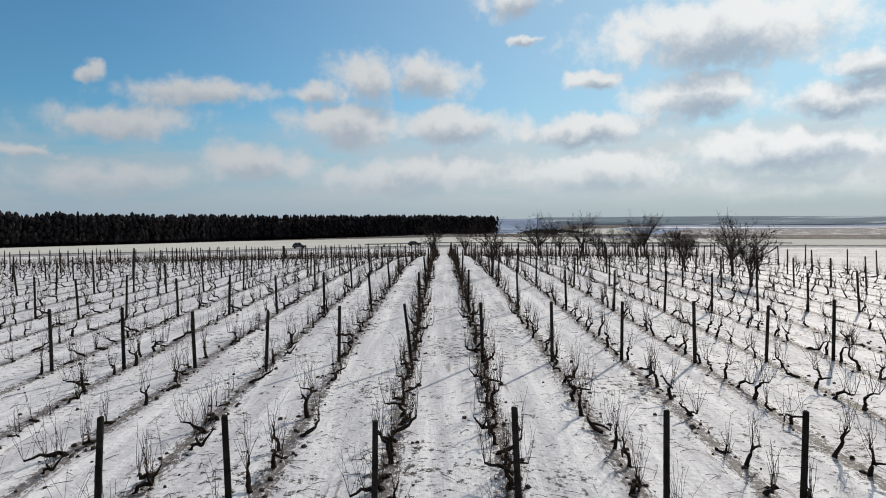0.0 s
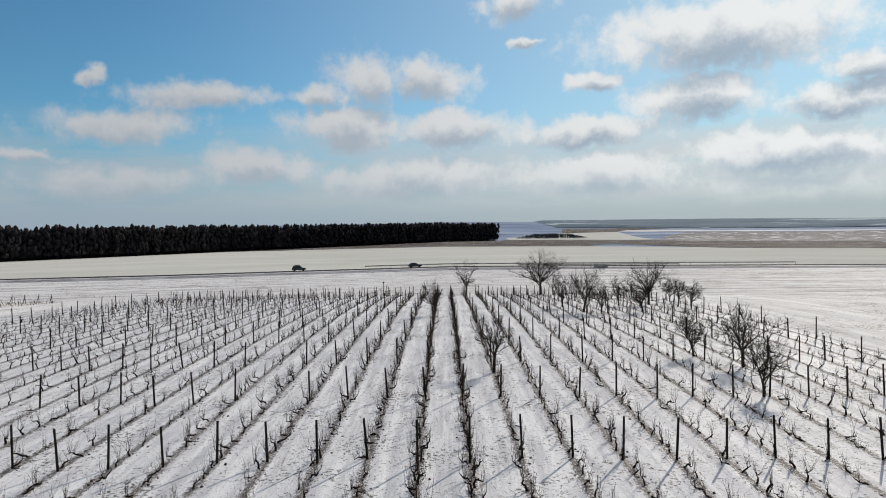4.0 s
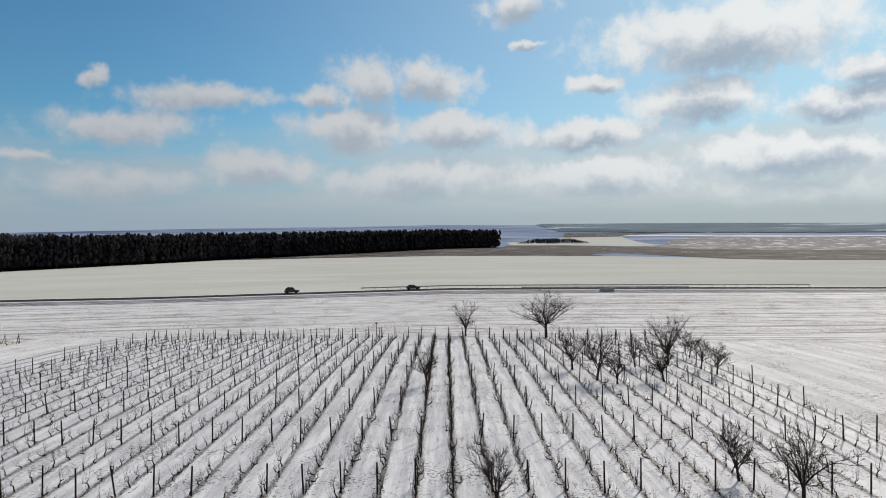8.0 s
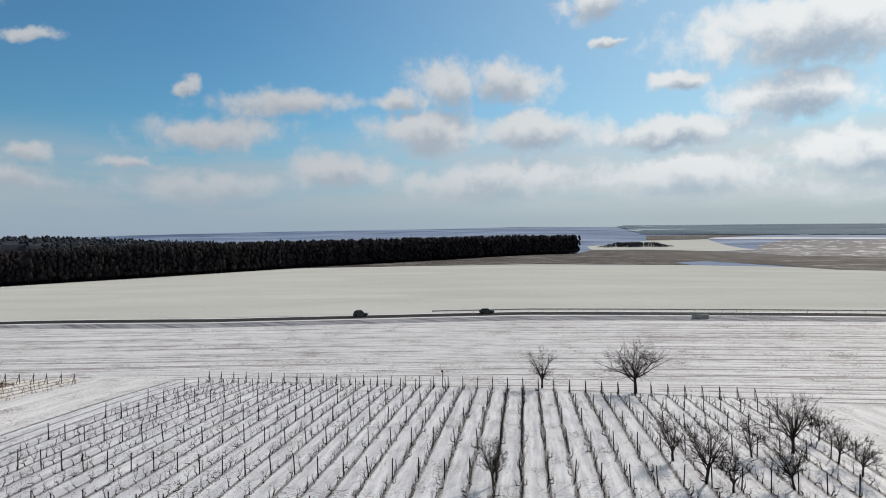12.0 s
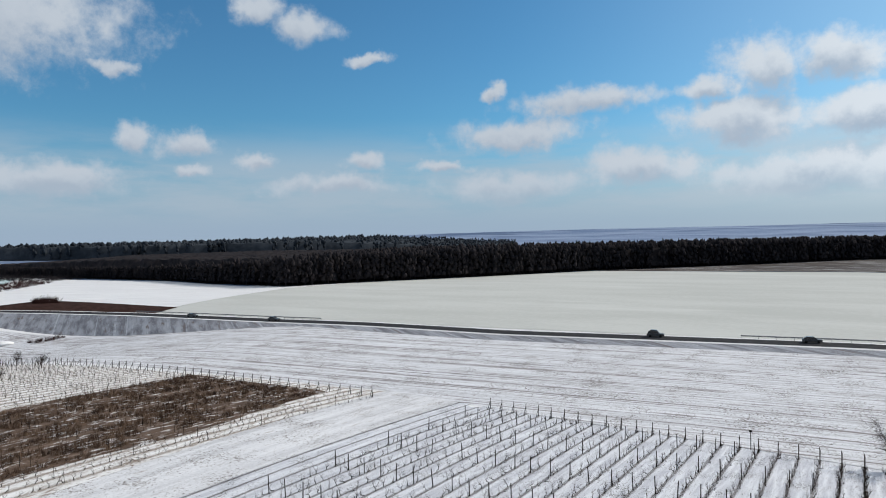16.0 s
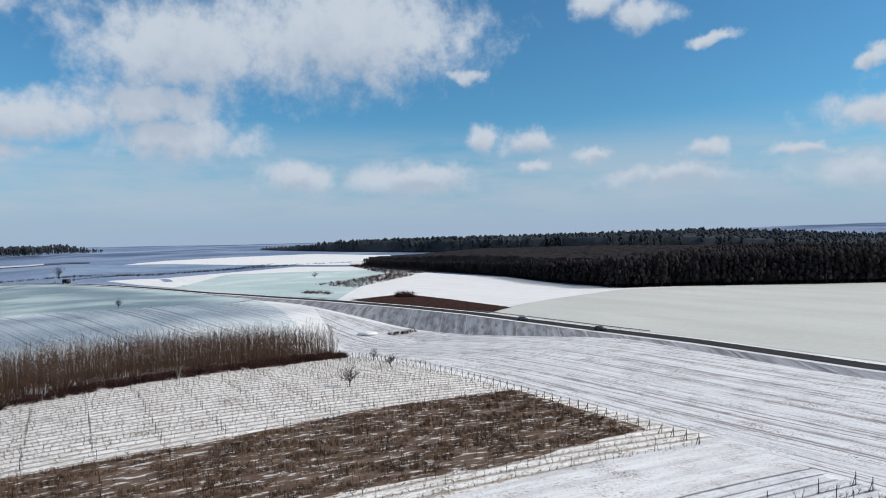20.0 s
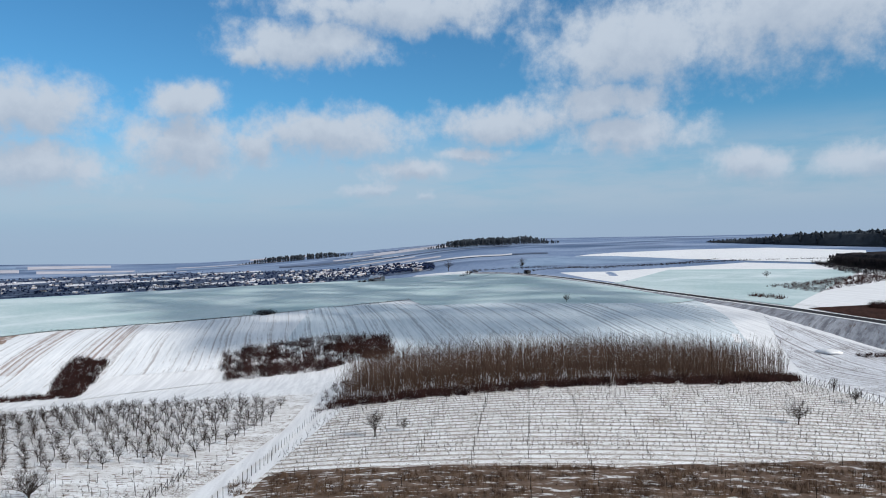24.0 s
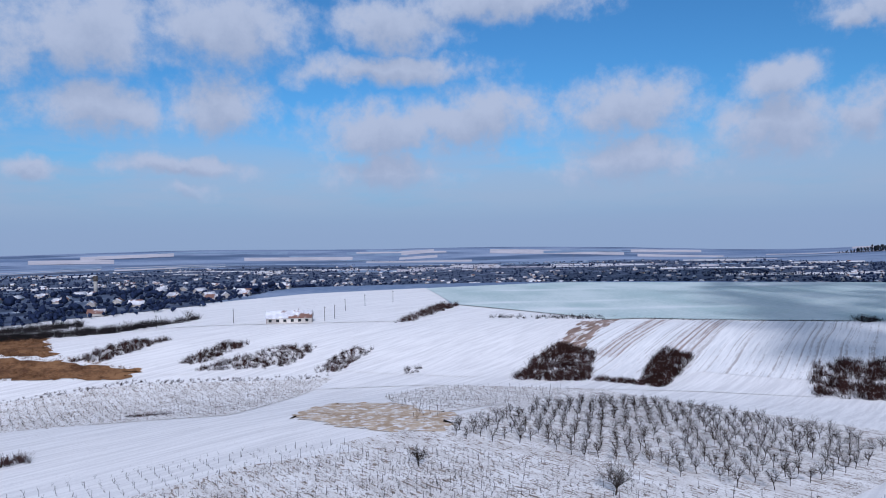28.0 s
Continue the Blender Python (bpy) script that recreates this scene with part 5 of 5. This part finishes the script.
field("forest_floor", BACK[:8], [(-2600, 1100), (-2300, 1350), (-1900, 1550), (-1700, 1750), (-1500, 1900), (-1300, 2000), (-1150, 2050), (-1000, 2100)], M_LITTER, "dark leaf litter under the far woods", 0.8, 40, category="forest floor")


def canopy(one, other, lift, cell, mat, label, taper=0.0, fade=0.0):
    """The closed crowns of a wood, seen from above: a bumpy roof that comes down at its edges."""
    rng = random.Random(len(label) + int(cell))
    size = max(sum(math.dist(a, b) for a, b in zip(l, l[1:])) for l in (one, other))
    wide = max(math.dist(along(one, s), along(other, s)) for s in (0, 0.5, 1))
    nu, nv = int(size / cell), int(wide / cell)
    w = Wood()
    for i in range(nu + 1):
        a, b = along(one, i / nu), along(other, i / nu)
        for j in range(nv + 1):
            k = 0.012 + 0.976 * j / nv
            x, y = a[0] + (b[0] - a[0]) * k + rng.uniform(-0.4, 0.4) * cell, a[1] + (b[1] - a[1]) * k + rng.uniform(-0.4, 0.4) * cell
            edge = i in (0, nu) or j in (0, nv)
            w.verts.append((x, y, height(x, y) + (2.0 if edge else (lift + rng.uniform(-0.09, 0.09) * lift) * (1 - taper + taper * ramp(0.0, 0.3, i / nu) * (1 - ramp(0.72, 1.0, i / nu) * fade)))))
    w.faces = [(i * (nv + 1) + j, (i + 1) * (nv + 1) + j, (i + 1) * (nv + 1) + j + 1, i * (nv + 1) + j + 1) for i in range(nu) for j in range(nv)]
    return tagged(w.object("forest_canopy", mat), label, "forest", kind="stuff")


canopy(EDGE, BACK, 17.0, 7.0, M_FOREST, "dark closed crowns of the leafless forest", 0.25)
RIDGE_NEAR = [(-2300, 620), (-1500, 900), (-1100, 1150), (-700, 1450)]
RIDGE_FAR = [(-2600, 1100), (-1900, 1500), (-1500, 1900), (-1000, 2100)]
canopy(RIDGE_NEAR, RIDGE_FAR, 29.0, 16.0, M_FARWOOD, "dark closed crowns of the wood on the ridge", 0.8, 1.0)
forest, firs = Wood(), Wood()
rng = random.Random(53)
for i in range(6200):
    s = rng.random()
    k = rng.random() ** 2.2
    a, b = along(EDGE, s), along(BACK, s)
    x, y = a[0] + (b[0] - a[0]) * k + rng.uniform(-2, 2), a[1] + (b[1] - a[1]) * k + rng.uniform(-2, 2)
    pine = rng.random() < (0.02 if 0.62 < s < 0.9 and k > 0.06 else 0.0)
    size = rng.uniform(0.88, 1.0) * (0.68 + 0.62 * ramp(0.25, 0.6, s))
    size *= 0.84 if pine else 1.0
    (firs if pine else forest).add(rng.choice(pines if pine else broad), x, y, height(x, y), rng.uniform(0, 6.28), size)
tagged(forest.object("forest", M_FOREST), "dark leafless forest edge behind the fields", "forest", kind="stuff")
tagged(firs.object("pines", M_PINE), "dark pines rising out of the forest", "forest", kind="stuff")

far_wood = Wood()
for _ in range(26):
    az, r, bend = rng.uniform(100, 200), rng.uniform(1250, 3600), rng.uniform(-60, 60)
    for i in range(rng.randint(12, 45)):
        a = radians(az + i * 0.16)
        x, y = -math.sin(a) * (r + bend * i * 0.06), 45 + math.cos(a) * (r + bend * i * 0.06)
        far_wood.add(rng.choice(far_kinds), x, y, height(x, y), rng.uniform(0, 6.28), rng.uniform(0.2, 0.45))
for one, other, count, size in (
        ([(-2300, 620), (-1500, 900), (-1100, 1150), (-700, 1450)], [(-2600, 1100), (-1900, 1500), (-1500, 1900), (-1000, 2100)], 2200, 1.8),
        ([(-2900, -420), (-2500, 100)], [(-3100, -300), (-2700, 180)], 420, 1.5),
        ([(-3400, -1500), (-3500, -900)], [(-3600, -1500), (-3650, -900)], 250, 1.6),
        ([(160, 1500), (330, 1540)], [(170, 1600), (340, 1640)], 300, 0.55),
        ):
    for _ in range(count):
        s, k = rng.random(), rng.random()
        a, b = along(one, s), along(other, s)
        x, y = a[0] + (b[0] - a[0]) * k, a[1] + (b[1] - a[1]) * k
        far_wood.add(rng.choice(far_kinds), x, y, height(x, y), rng.uniform(0, 6.28), size * rng.uniform(0.85, 1.1) * (0.3 + 0.7 * ramp(0.0, 0.3, s) * (1 - 0.9 * ramp(0.72, 1.0, s))))
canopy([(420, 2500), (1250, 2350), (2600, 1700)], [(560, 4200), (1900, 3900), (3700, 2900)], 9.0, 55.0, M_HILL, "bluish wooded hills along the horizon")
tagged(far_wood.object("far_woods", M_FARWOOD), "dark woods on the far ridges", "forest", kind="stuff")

# ---- the village ----
def make_house(rng, long, wide, tall):
    """A plain house with a gable roof, eaves and a chimney."""
    walls, roof, chimney = Wood(), Wood(), Wood()
    l, w, rise = long / 2, wide / 2, wide * 0.36
    walls.verts = [(-l, -w, -1), (l, -w, -1), (l, w, -1), (-l, w, -1), (-l, -w, tall), (l, -w, tall), (l, w, tall), (-l, w, tall), (-l, 0, tall + rise), (l, 0, tall + rise)]
    walls.faces = [(0, 1, 5, 4), (1, 2, 6, 9, 5), (2, 3, 7, 6), (3, 0, 4, 8, 7)]
    e = 0.5
    drop = e * rise / w
    for s in (-1, 1):
        base = len(roof.verts)
        roof.verts += [(-l - e, s * (w + e), tall - drop), (l + e, s * (w + e), tall - drop), (l + e, 0, tall + rise), (-l - e, 0, tall + rise),
                       (-l - e, s * (w + e), tall - drop + 0.2), (l + e, s * (w + e), tall - drop + 0.2), (l + e, 0, tall + rise + 0.2), (-l - e, 0, tall + rise + 0.2)]
        roof.faces += [tuple(base + i for i in f) for f in ((0, 1, 2, 3), (4, 5, 6, 7), (0, 1, 5, 4), (1, 2, 6, 5), (3, 0, 4, 7))]
    chimney.tube([(l * 0.4, w * 0.2, tall + rise * 0.4), (l * 0.4, w * 0.2, tall + rise + 0.9)], [0.35, 0.35], 4)
    return walls, roof, chimney


rng = random.Random(61)
house_data = []
house_shapes = []
for i in range(6):
    house_shapes.append(make_house(rng, rng.uniform(7, 12), rng.uniform(5, 6.5), rng.uniform(2.2, 3.0)))
    house_data.append([w.object(name, m).data for w, name, m in zip(house_shapes[-1], ("wall", "roof", "chimney"), (M_WALL, M_ROOF, M_CONCRETE))])
for ob in [o for o in scene.objects if o.name.split(".")[0] in ("wall", "roof", "chimney") and not o.parent]:
    bpy.data.objects.remove(ob)


def polar(az, r):
    return -math.sin(radians(az)) * r, 45 + math.cos(radians(az)) * r


FRONT = [(98, 800), (106, 760), (118, 690), (130, 640), (150, 620), (165, 520), (182, 460)]
REAR = [(98, 860), (106, 1000), (118, 1350), (130, 1500), (145, 1350), (160, 1200), (182, 1100)]
def yard_tree(rng):
    w = Wood()
    w.tube([(0, 0, -0.1), (0, 0, 0.5)], [0.03, 0.02], 3)
    for _ in range(2):
        a, d = rng.uniform(0, 6.28), rng.uniform(0.05, 0.3)
        w.clump(math.cos(a) * d, math.sin(a) * d, rng.uniform(0.08, 0.35), rng.uniform(0.2, 0.42), rng.uniform(0.4, 0.65), rng, 4)
    return w


def stretch_out(table, back=0.0):
    """The village lies further off where the valley is deep."""
    return [(a, r * (1 + 0.7 * ramp(92, 106, a) * (1 - back * ramp(142, 166, a)))) for a, r in table]


FRONT = stretch_out([(a, between(FRONT, a)) for a in range(98, 183, 2)], 1.1)
REAR = stretch_out([(a, between(REAR, a) * 1.2) for a in range(98, 183, 2)])
field("village_ground", [polar(a, between(FRONT, a)) for a in range(98, 183, 6)], [polar(a, between(REAR, a)) for a in range(98, 183, 6)], M_YARD, "yards and gardens between the houses, darkened blue for shade and haze", 0.5, 18, 4.0, category="village ground")
tree_kinds = [yard_tree(random.Random(600 + i)) for i in range(6)]
village_trees = Wood()
made = 0
far_walls, far_roofs = Wood(), Wood()
while made < 640:
    az, k = rng.uniform(99, 182), rng.random()
    r = between(FRONT, az) * (1 - k) + between(REAR, az) * k
    if noise.noise(Vector((az * 0.15, r * 0.006, 3))) < -0.18:
        continue
    x, y = polar(az, r)
    turn = rng.choice((25, 115)) + rng.uniform(-12, 12)
    if made >= 296:
        for rest, w in zip((far_walls, far_roofs), house_shapes[made % 6]):
            rest.add(w, x, y, height(x, y), -radians(turn))
        made += 1
        continue
    ob = new("house")
    ob.matrix_world = pose(x, y, height(x, y), 0, 0, turn)
    for data, name in zip(house_data[made % 6], ("wall", "roof", "chimney")):
        p = new(name, data)
        p.parent = ob
    tagged(ob, "low village house with a snow-covered gable roof", "house", "houses of the village")
    made += 1
tagged(far_walls.object("house_walls", M_WALL), "pale walls of crowded village houses", "houses", kind="stuff")
tagged(far_roofs.object("house_roofs", M_ROOF), "snowy gable roofs of crowded village houses", "houses", kind="stuff")
for _ in range(9500):
    az, k = rng.uniform(98, 183), rng.random()
    r = between(FRONT, az) * (1.01 - k) + between(REAR, az) * k
    x, y = polar(az, r)
    village_trees.add(rng.choice(tree_kinds), x, y, height(x, y), rng.uniform(0, 6), rng.uniform(2.2, 6.5) if rng.random() < 0.95 else rng.uniform(7, 11))
for _ in range(500):
    az = rng.uniform(140, 183)
    x, y = polar(az, between(FRONT, az) * rng.uniform(0.96, 1.12))
    village_trees.add(rng.choice(tree_kinds), x, y, height(x, y), rng.uniform(0, 6), rng.uniform(2.5, 5.5))
tagged(village_trees.object("village_trees", M_NAVY), "dark bare trees between the village houses, tinted navy for haze", "trees", kind="stuff")

ob = new("house")
ob.matrix_world = pose(-652, -104, height(-652, -104), 0, 0, 70)
for w, name, m in zip(make_house(random.Random(8), 13, 8, 3.4), ("wall", "roof", "chimney"), (M_WALL, M_ROOF, M_CONCRETE)):
    w.object(name, m, ob)
tagged(ob, "lone farmhouse with a snowy roof among dark trees", "house")

# mast, tower, barn, poles
x, y = polar(133.5, 2150)
ob = new("radio_mast")
ob.matrix_world = pose(x, y, height(x, y))
for a in (0, 120, 240):
    w = Wood()
    w.tube([(math.cos(radians(a)) * 2.4, math.sin(radians(a)) * 2.4, -1), (math.cos(radians(a)) * 0.5, math.sin(radians(a)) * 0.5, 50)], [0.2, 0.14], 5)
    w.object("leg", M_STEEL, ob)
for k in range(12):
    w = Wood()
    for a in (0, 120, 240):
        b, z0, z1 = a + 120, k * 4.1, k * 4.1 + 4.1
        r0, r1 = 2.4 - 1.9 * z0 / 50, 2.4 - 1.9 * z1 / 50
        w.tube([(math.cos(radians(a)) * r0, math.sin(radians(a)) * r0, z0), (math.cos(radians(b)) * r1, math.sin(radians(b)) * r1, z1)], [0.09, 0.09], 3)
    w.object("brace", M_STEEL, ob)
tagged(ob, "tall thin steel lattice mast beyond the village", "radio mast")

def box(w, x0, x1, y0, y1, z0, z1):
    base = len(w.verts)
    w.verts += [(x, y, z) for z in (z0, z1) for y in (y0, y1) for x in (x0, x1)]
    w.faces += [tuple(base + i for i in f) for f in ((0, 2, 3, 1), (4, 5, 7, 6), (0, 1, 5, 4), (2, 6, 7, 3), (0, 4, 6, 2), (1, 3, 7, 5))]


x, y = polar(171.6, 1060)
ob = new("water_tower")
ob.matrix_world = pose(x, y, height(x, y))
shaft, tank = Wood(), Wood()
shaft.tube([(0, 0, -1), (0, 0, 19)], [2.6, 2.4], 12)
tank.tube([(0, 0, 19), (0, 0, 19.6), (0, 0, 26), (0, 0, 26.6)], [2.5, 3.4, 3.4, 2.2], 12)
shaft.object("shaft", M_CONCRETE, ob), tank.object("tank", M_STRIP, ob)
tagged(ob, "squat dark water tower above the village", "water tower")

ob = new("barn")
ob.matrix_world = pose(-153, -304, height(-153, -304), 0, 0, 150)
for w, name, m in zip(make_house(random.Random(3), 24, 9, 3.2), ("wall", "roof", "chimney"), (M_WALL, M_ROOF, M_CONCRETE)):
    w.object(name, m, ob)
for k in range(6):
    w = Wood()
    box(w, -10.6 + k * 3.9, -9.0 + k * 3.9, -4.56, -4.52, 0.9, 2.3)
    box(w, -10.6 + k * 3.9, -9.0 + k * 3.9, 4.52, 4.56, 0.9, 2.3)
    w.object("window", M_GLASS, ob)
tagged(ob, "long pale barn with a snowy roof", "barn")
for x, y, tall in ((-170, -296, 8), (-178, -300, 8), (-200, -330, 8), (-222, -345, 8), (-250, -356, 8), (-128, -322, 8), (-90, -330, 7)):
    ob = new("utility_pole")
    ob.matrix_world = pose(x, y, height(x, y), 0, 0, 30)
    w, c = Wood(), Wood()
    w.tube([(0, 0, -0.5), (0, 0, tall)], [0.16, 0.11], 6)
    box(c, -0.9, 0.9, -0.06, 0.06, tall - 0.7, tall - 0.55)
    w.object("pole", M_POST, ob), c.object("crossarm", M_POST, ob)
    tagged(ob, "wooden utility pole with one crossarm", "utility pole", "poles by the barn")

# ---- along the road ----
def on_road(x):
    """The road's middle at x and its heading."""
    for (x1, y1), (x2, y2) in zip(ROAD, ROAD[1:]):
        if x2 <= x <= x1:
            return y1 + (y2 - y1) * (x - x1) / (x2 - x1), math.degrees(math.atan2(y2 - y1, x2 - x1))


def car(x, side, label, van=False):
    y, heading = on_road(x)
    ob = new("car")
    ob.matrix_world = pose(x, y + side, road_level(x, y) + 0.02, 0, 0, heading)
    body, cabin = bmesh.new(), bmesh.new()
    def shape(bm, rows):
        rings = []
        for px, half, z0, z1 in rows:
            rings.append([bm.verts.new(p) for p in ((px, -half, z0), (px, half, z0), (px, half * 0.96, z1), (px, -half * 0.96, z1))])
        for a, b in zip(rings, rings[1:]):
            for k in range(4):
                bm.faces.new((a[k], a[(k + 1) % 4], b[(k + 1) % 4], b[k]))
        bm.faces.new(rings[0]), bm.faces.new(list(reversed(rings[-1])))
        bmesh.ops.recalc_face_normals(bm, faces=bm.faces)
    up = 0.35 if van else 0.0
    shape(body, [(-2.15, 0.78, 0.42, 0.72), (-1.95, 0.86, 0.3, 0.88), (-0.9, 0.88, 0.28, 0.98), (1.5, 0.88, 0.28, 1.0), (2.05, 0.86, 0.32, 0.98), (2.2, 0.8, 0.42, 0.8)])
    shape(cabin, [(-1.0, 0.76, 0.96, 0.99), (-0.25, 0.68, 0.97, 1.46 + up), (1.2, 0.68, 0.98, 1.48 + up), (1.95, 0.74, 0.97, 1.0 + up)])
    for bm, name, m in ((body, "body", M_PAINT), (cabin, "cabin", M_GLASS)):
        me = bpy.data.meshes.new(name)
        bm.to_mesh(me)
        bm.free()
        me.materials.append(m)
        p = new(name, me)
        p.parent = ob
    for px in (-1.3, 1.35):
        for py in (-0.8, 0.8):
            w = Wood()
            w.tube([(px, py - 0.11, 0.32), (px, py + 0.11, 0.32)], [0.32, 0.32], 12)
            w.object("wheel", M_TYRE, ob)
    return tagged(ob, label, "car", "cars on the road")


car(-175, -1.7, "dark hatchback car driving on the wet road")
car(-47, 1.7, "dark estate car driving on the wet road", True)
car(-11, 1.7, "dark saloon car driving on the wet road")
car(-214, -1.7, "dark hatchback car driving on the wet road")

y, heading = on_road(-680)
ob = new("lorry")
ob.matrix_world = pose(-680, y + 1.6, road_level(-680, y), 0, 0, heading)
load, cab = Wood(), Wood()
box(load, -4, 4, -1.25, 1.25, 1.0, 3.8)
box(cab, -6.2, -4.2, -1.2, 1.2, 0.6, 3.0)
load.object("load_box", M_FOREST, ob), cab.object("cab", M_PAINT, ob)
for px in (-5.3, 1.8, 3.1):
    for py in (-1.1, 1.1):
        w = Wood()
        w.tube([(px, py - 0.15, 0.5), (px, py + 0.15, 0.5)], [0.5, 0.5], 10)
        w.object("wheel", M_TYRE, ob)
tagged(ob, "dark box lorry on the road's crest", "lorry")


def guard_rail(x0, x1, side, label):
    ob = new("guard_rail")
    y, _ = on_road(x0)
    ob.matrix_world = pose(x0, y + side, road_level(x0, y))
    beam = Wood()
    points = []
    x = x0
    while x <= x1:
        y2, _ = on_road(x)
        p = (x - x0, y2 - y, road_level(x, y2) - road_level(x0, y))
        points.append((p[0], p[1], p[2] + 0.72))
        w = Wood()
        w.tube([(p[0], p[1] + 0.06, p[2] - 0.4), (p[0], p[1] + 0.06, p[2] + 0.78)], [0.06, 0.06], 4)
        w.object("rail_post", M_STEEL, ob)
        x += 4.0
    for dz in (-0.09, 0.09):
        beam.tube([(a, b, c + dz) for a, b, c in points], [0.085] * len(points), 5)
    beam.object("rail_beam", M_STEEL, ob)
    return tagged(ob, label, "guard rail")


guard_rail(-27, 120, 4.4, "long galvanised steel guard rail beside the road")
guard_rail(22, 76, -4.4, "galvanised steel guard rail above the culvert")
guard_rail(-252, -160, 4.4, "galvanised steel guard rail on the bank")
y, heading = on_road(47)
ob = new("culvert")
ob.matrix_world = pose(47, y - 9.5, height(47, y - 9.5), 0, 0, heading)
w, h = Wood(), Wood()
box(w, -2.2, 2.2, -0.25, 0.25, -0.4, 1.3)
box(h, -1.2, 1.2, -0.3, -0.255, -0.4, 0.85)
w.object("headwall", M_CONCRETE, ob), h.object("pipe_mouth", M_TYRE, ob)
tagged(ob, "concrete culvert headwall under the road bank", "culvert")

drift = Wood()
drift.clump(0, 0, -0.4, 4.2, 1.7, random.Random(5), 14)
ob = drift.object("snow_drift", M_SNOW)
ob.matrix_world = pose(-265, 151, height(-265, 151), 0, 0, 70)
tagged(ob, "bright heap of drifted snow beside the culvert", "snow drift")

ob = new("marker_post")
ob.matrix_world = pose(-12.5, 121.3, height(-12.5, 121.3))
w, c = Wood(), Wood()
w.tube([(0, 0, -0.2), (0, 0, 2.3)], [0.06, 0.05], 6)
box(c, -0.16, 0.16, -0.12, 0.12, 2.3, 2.5)
w.object("post", M_POST, ob), c.object("cap", M_POST, ob)
tagged(ob, "tall marker post with a small block on top", "post")


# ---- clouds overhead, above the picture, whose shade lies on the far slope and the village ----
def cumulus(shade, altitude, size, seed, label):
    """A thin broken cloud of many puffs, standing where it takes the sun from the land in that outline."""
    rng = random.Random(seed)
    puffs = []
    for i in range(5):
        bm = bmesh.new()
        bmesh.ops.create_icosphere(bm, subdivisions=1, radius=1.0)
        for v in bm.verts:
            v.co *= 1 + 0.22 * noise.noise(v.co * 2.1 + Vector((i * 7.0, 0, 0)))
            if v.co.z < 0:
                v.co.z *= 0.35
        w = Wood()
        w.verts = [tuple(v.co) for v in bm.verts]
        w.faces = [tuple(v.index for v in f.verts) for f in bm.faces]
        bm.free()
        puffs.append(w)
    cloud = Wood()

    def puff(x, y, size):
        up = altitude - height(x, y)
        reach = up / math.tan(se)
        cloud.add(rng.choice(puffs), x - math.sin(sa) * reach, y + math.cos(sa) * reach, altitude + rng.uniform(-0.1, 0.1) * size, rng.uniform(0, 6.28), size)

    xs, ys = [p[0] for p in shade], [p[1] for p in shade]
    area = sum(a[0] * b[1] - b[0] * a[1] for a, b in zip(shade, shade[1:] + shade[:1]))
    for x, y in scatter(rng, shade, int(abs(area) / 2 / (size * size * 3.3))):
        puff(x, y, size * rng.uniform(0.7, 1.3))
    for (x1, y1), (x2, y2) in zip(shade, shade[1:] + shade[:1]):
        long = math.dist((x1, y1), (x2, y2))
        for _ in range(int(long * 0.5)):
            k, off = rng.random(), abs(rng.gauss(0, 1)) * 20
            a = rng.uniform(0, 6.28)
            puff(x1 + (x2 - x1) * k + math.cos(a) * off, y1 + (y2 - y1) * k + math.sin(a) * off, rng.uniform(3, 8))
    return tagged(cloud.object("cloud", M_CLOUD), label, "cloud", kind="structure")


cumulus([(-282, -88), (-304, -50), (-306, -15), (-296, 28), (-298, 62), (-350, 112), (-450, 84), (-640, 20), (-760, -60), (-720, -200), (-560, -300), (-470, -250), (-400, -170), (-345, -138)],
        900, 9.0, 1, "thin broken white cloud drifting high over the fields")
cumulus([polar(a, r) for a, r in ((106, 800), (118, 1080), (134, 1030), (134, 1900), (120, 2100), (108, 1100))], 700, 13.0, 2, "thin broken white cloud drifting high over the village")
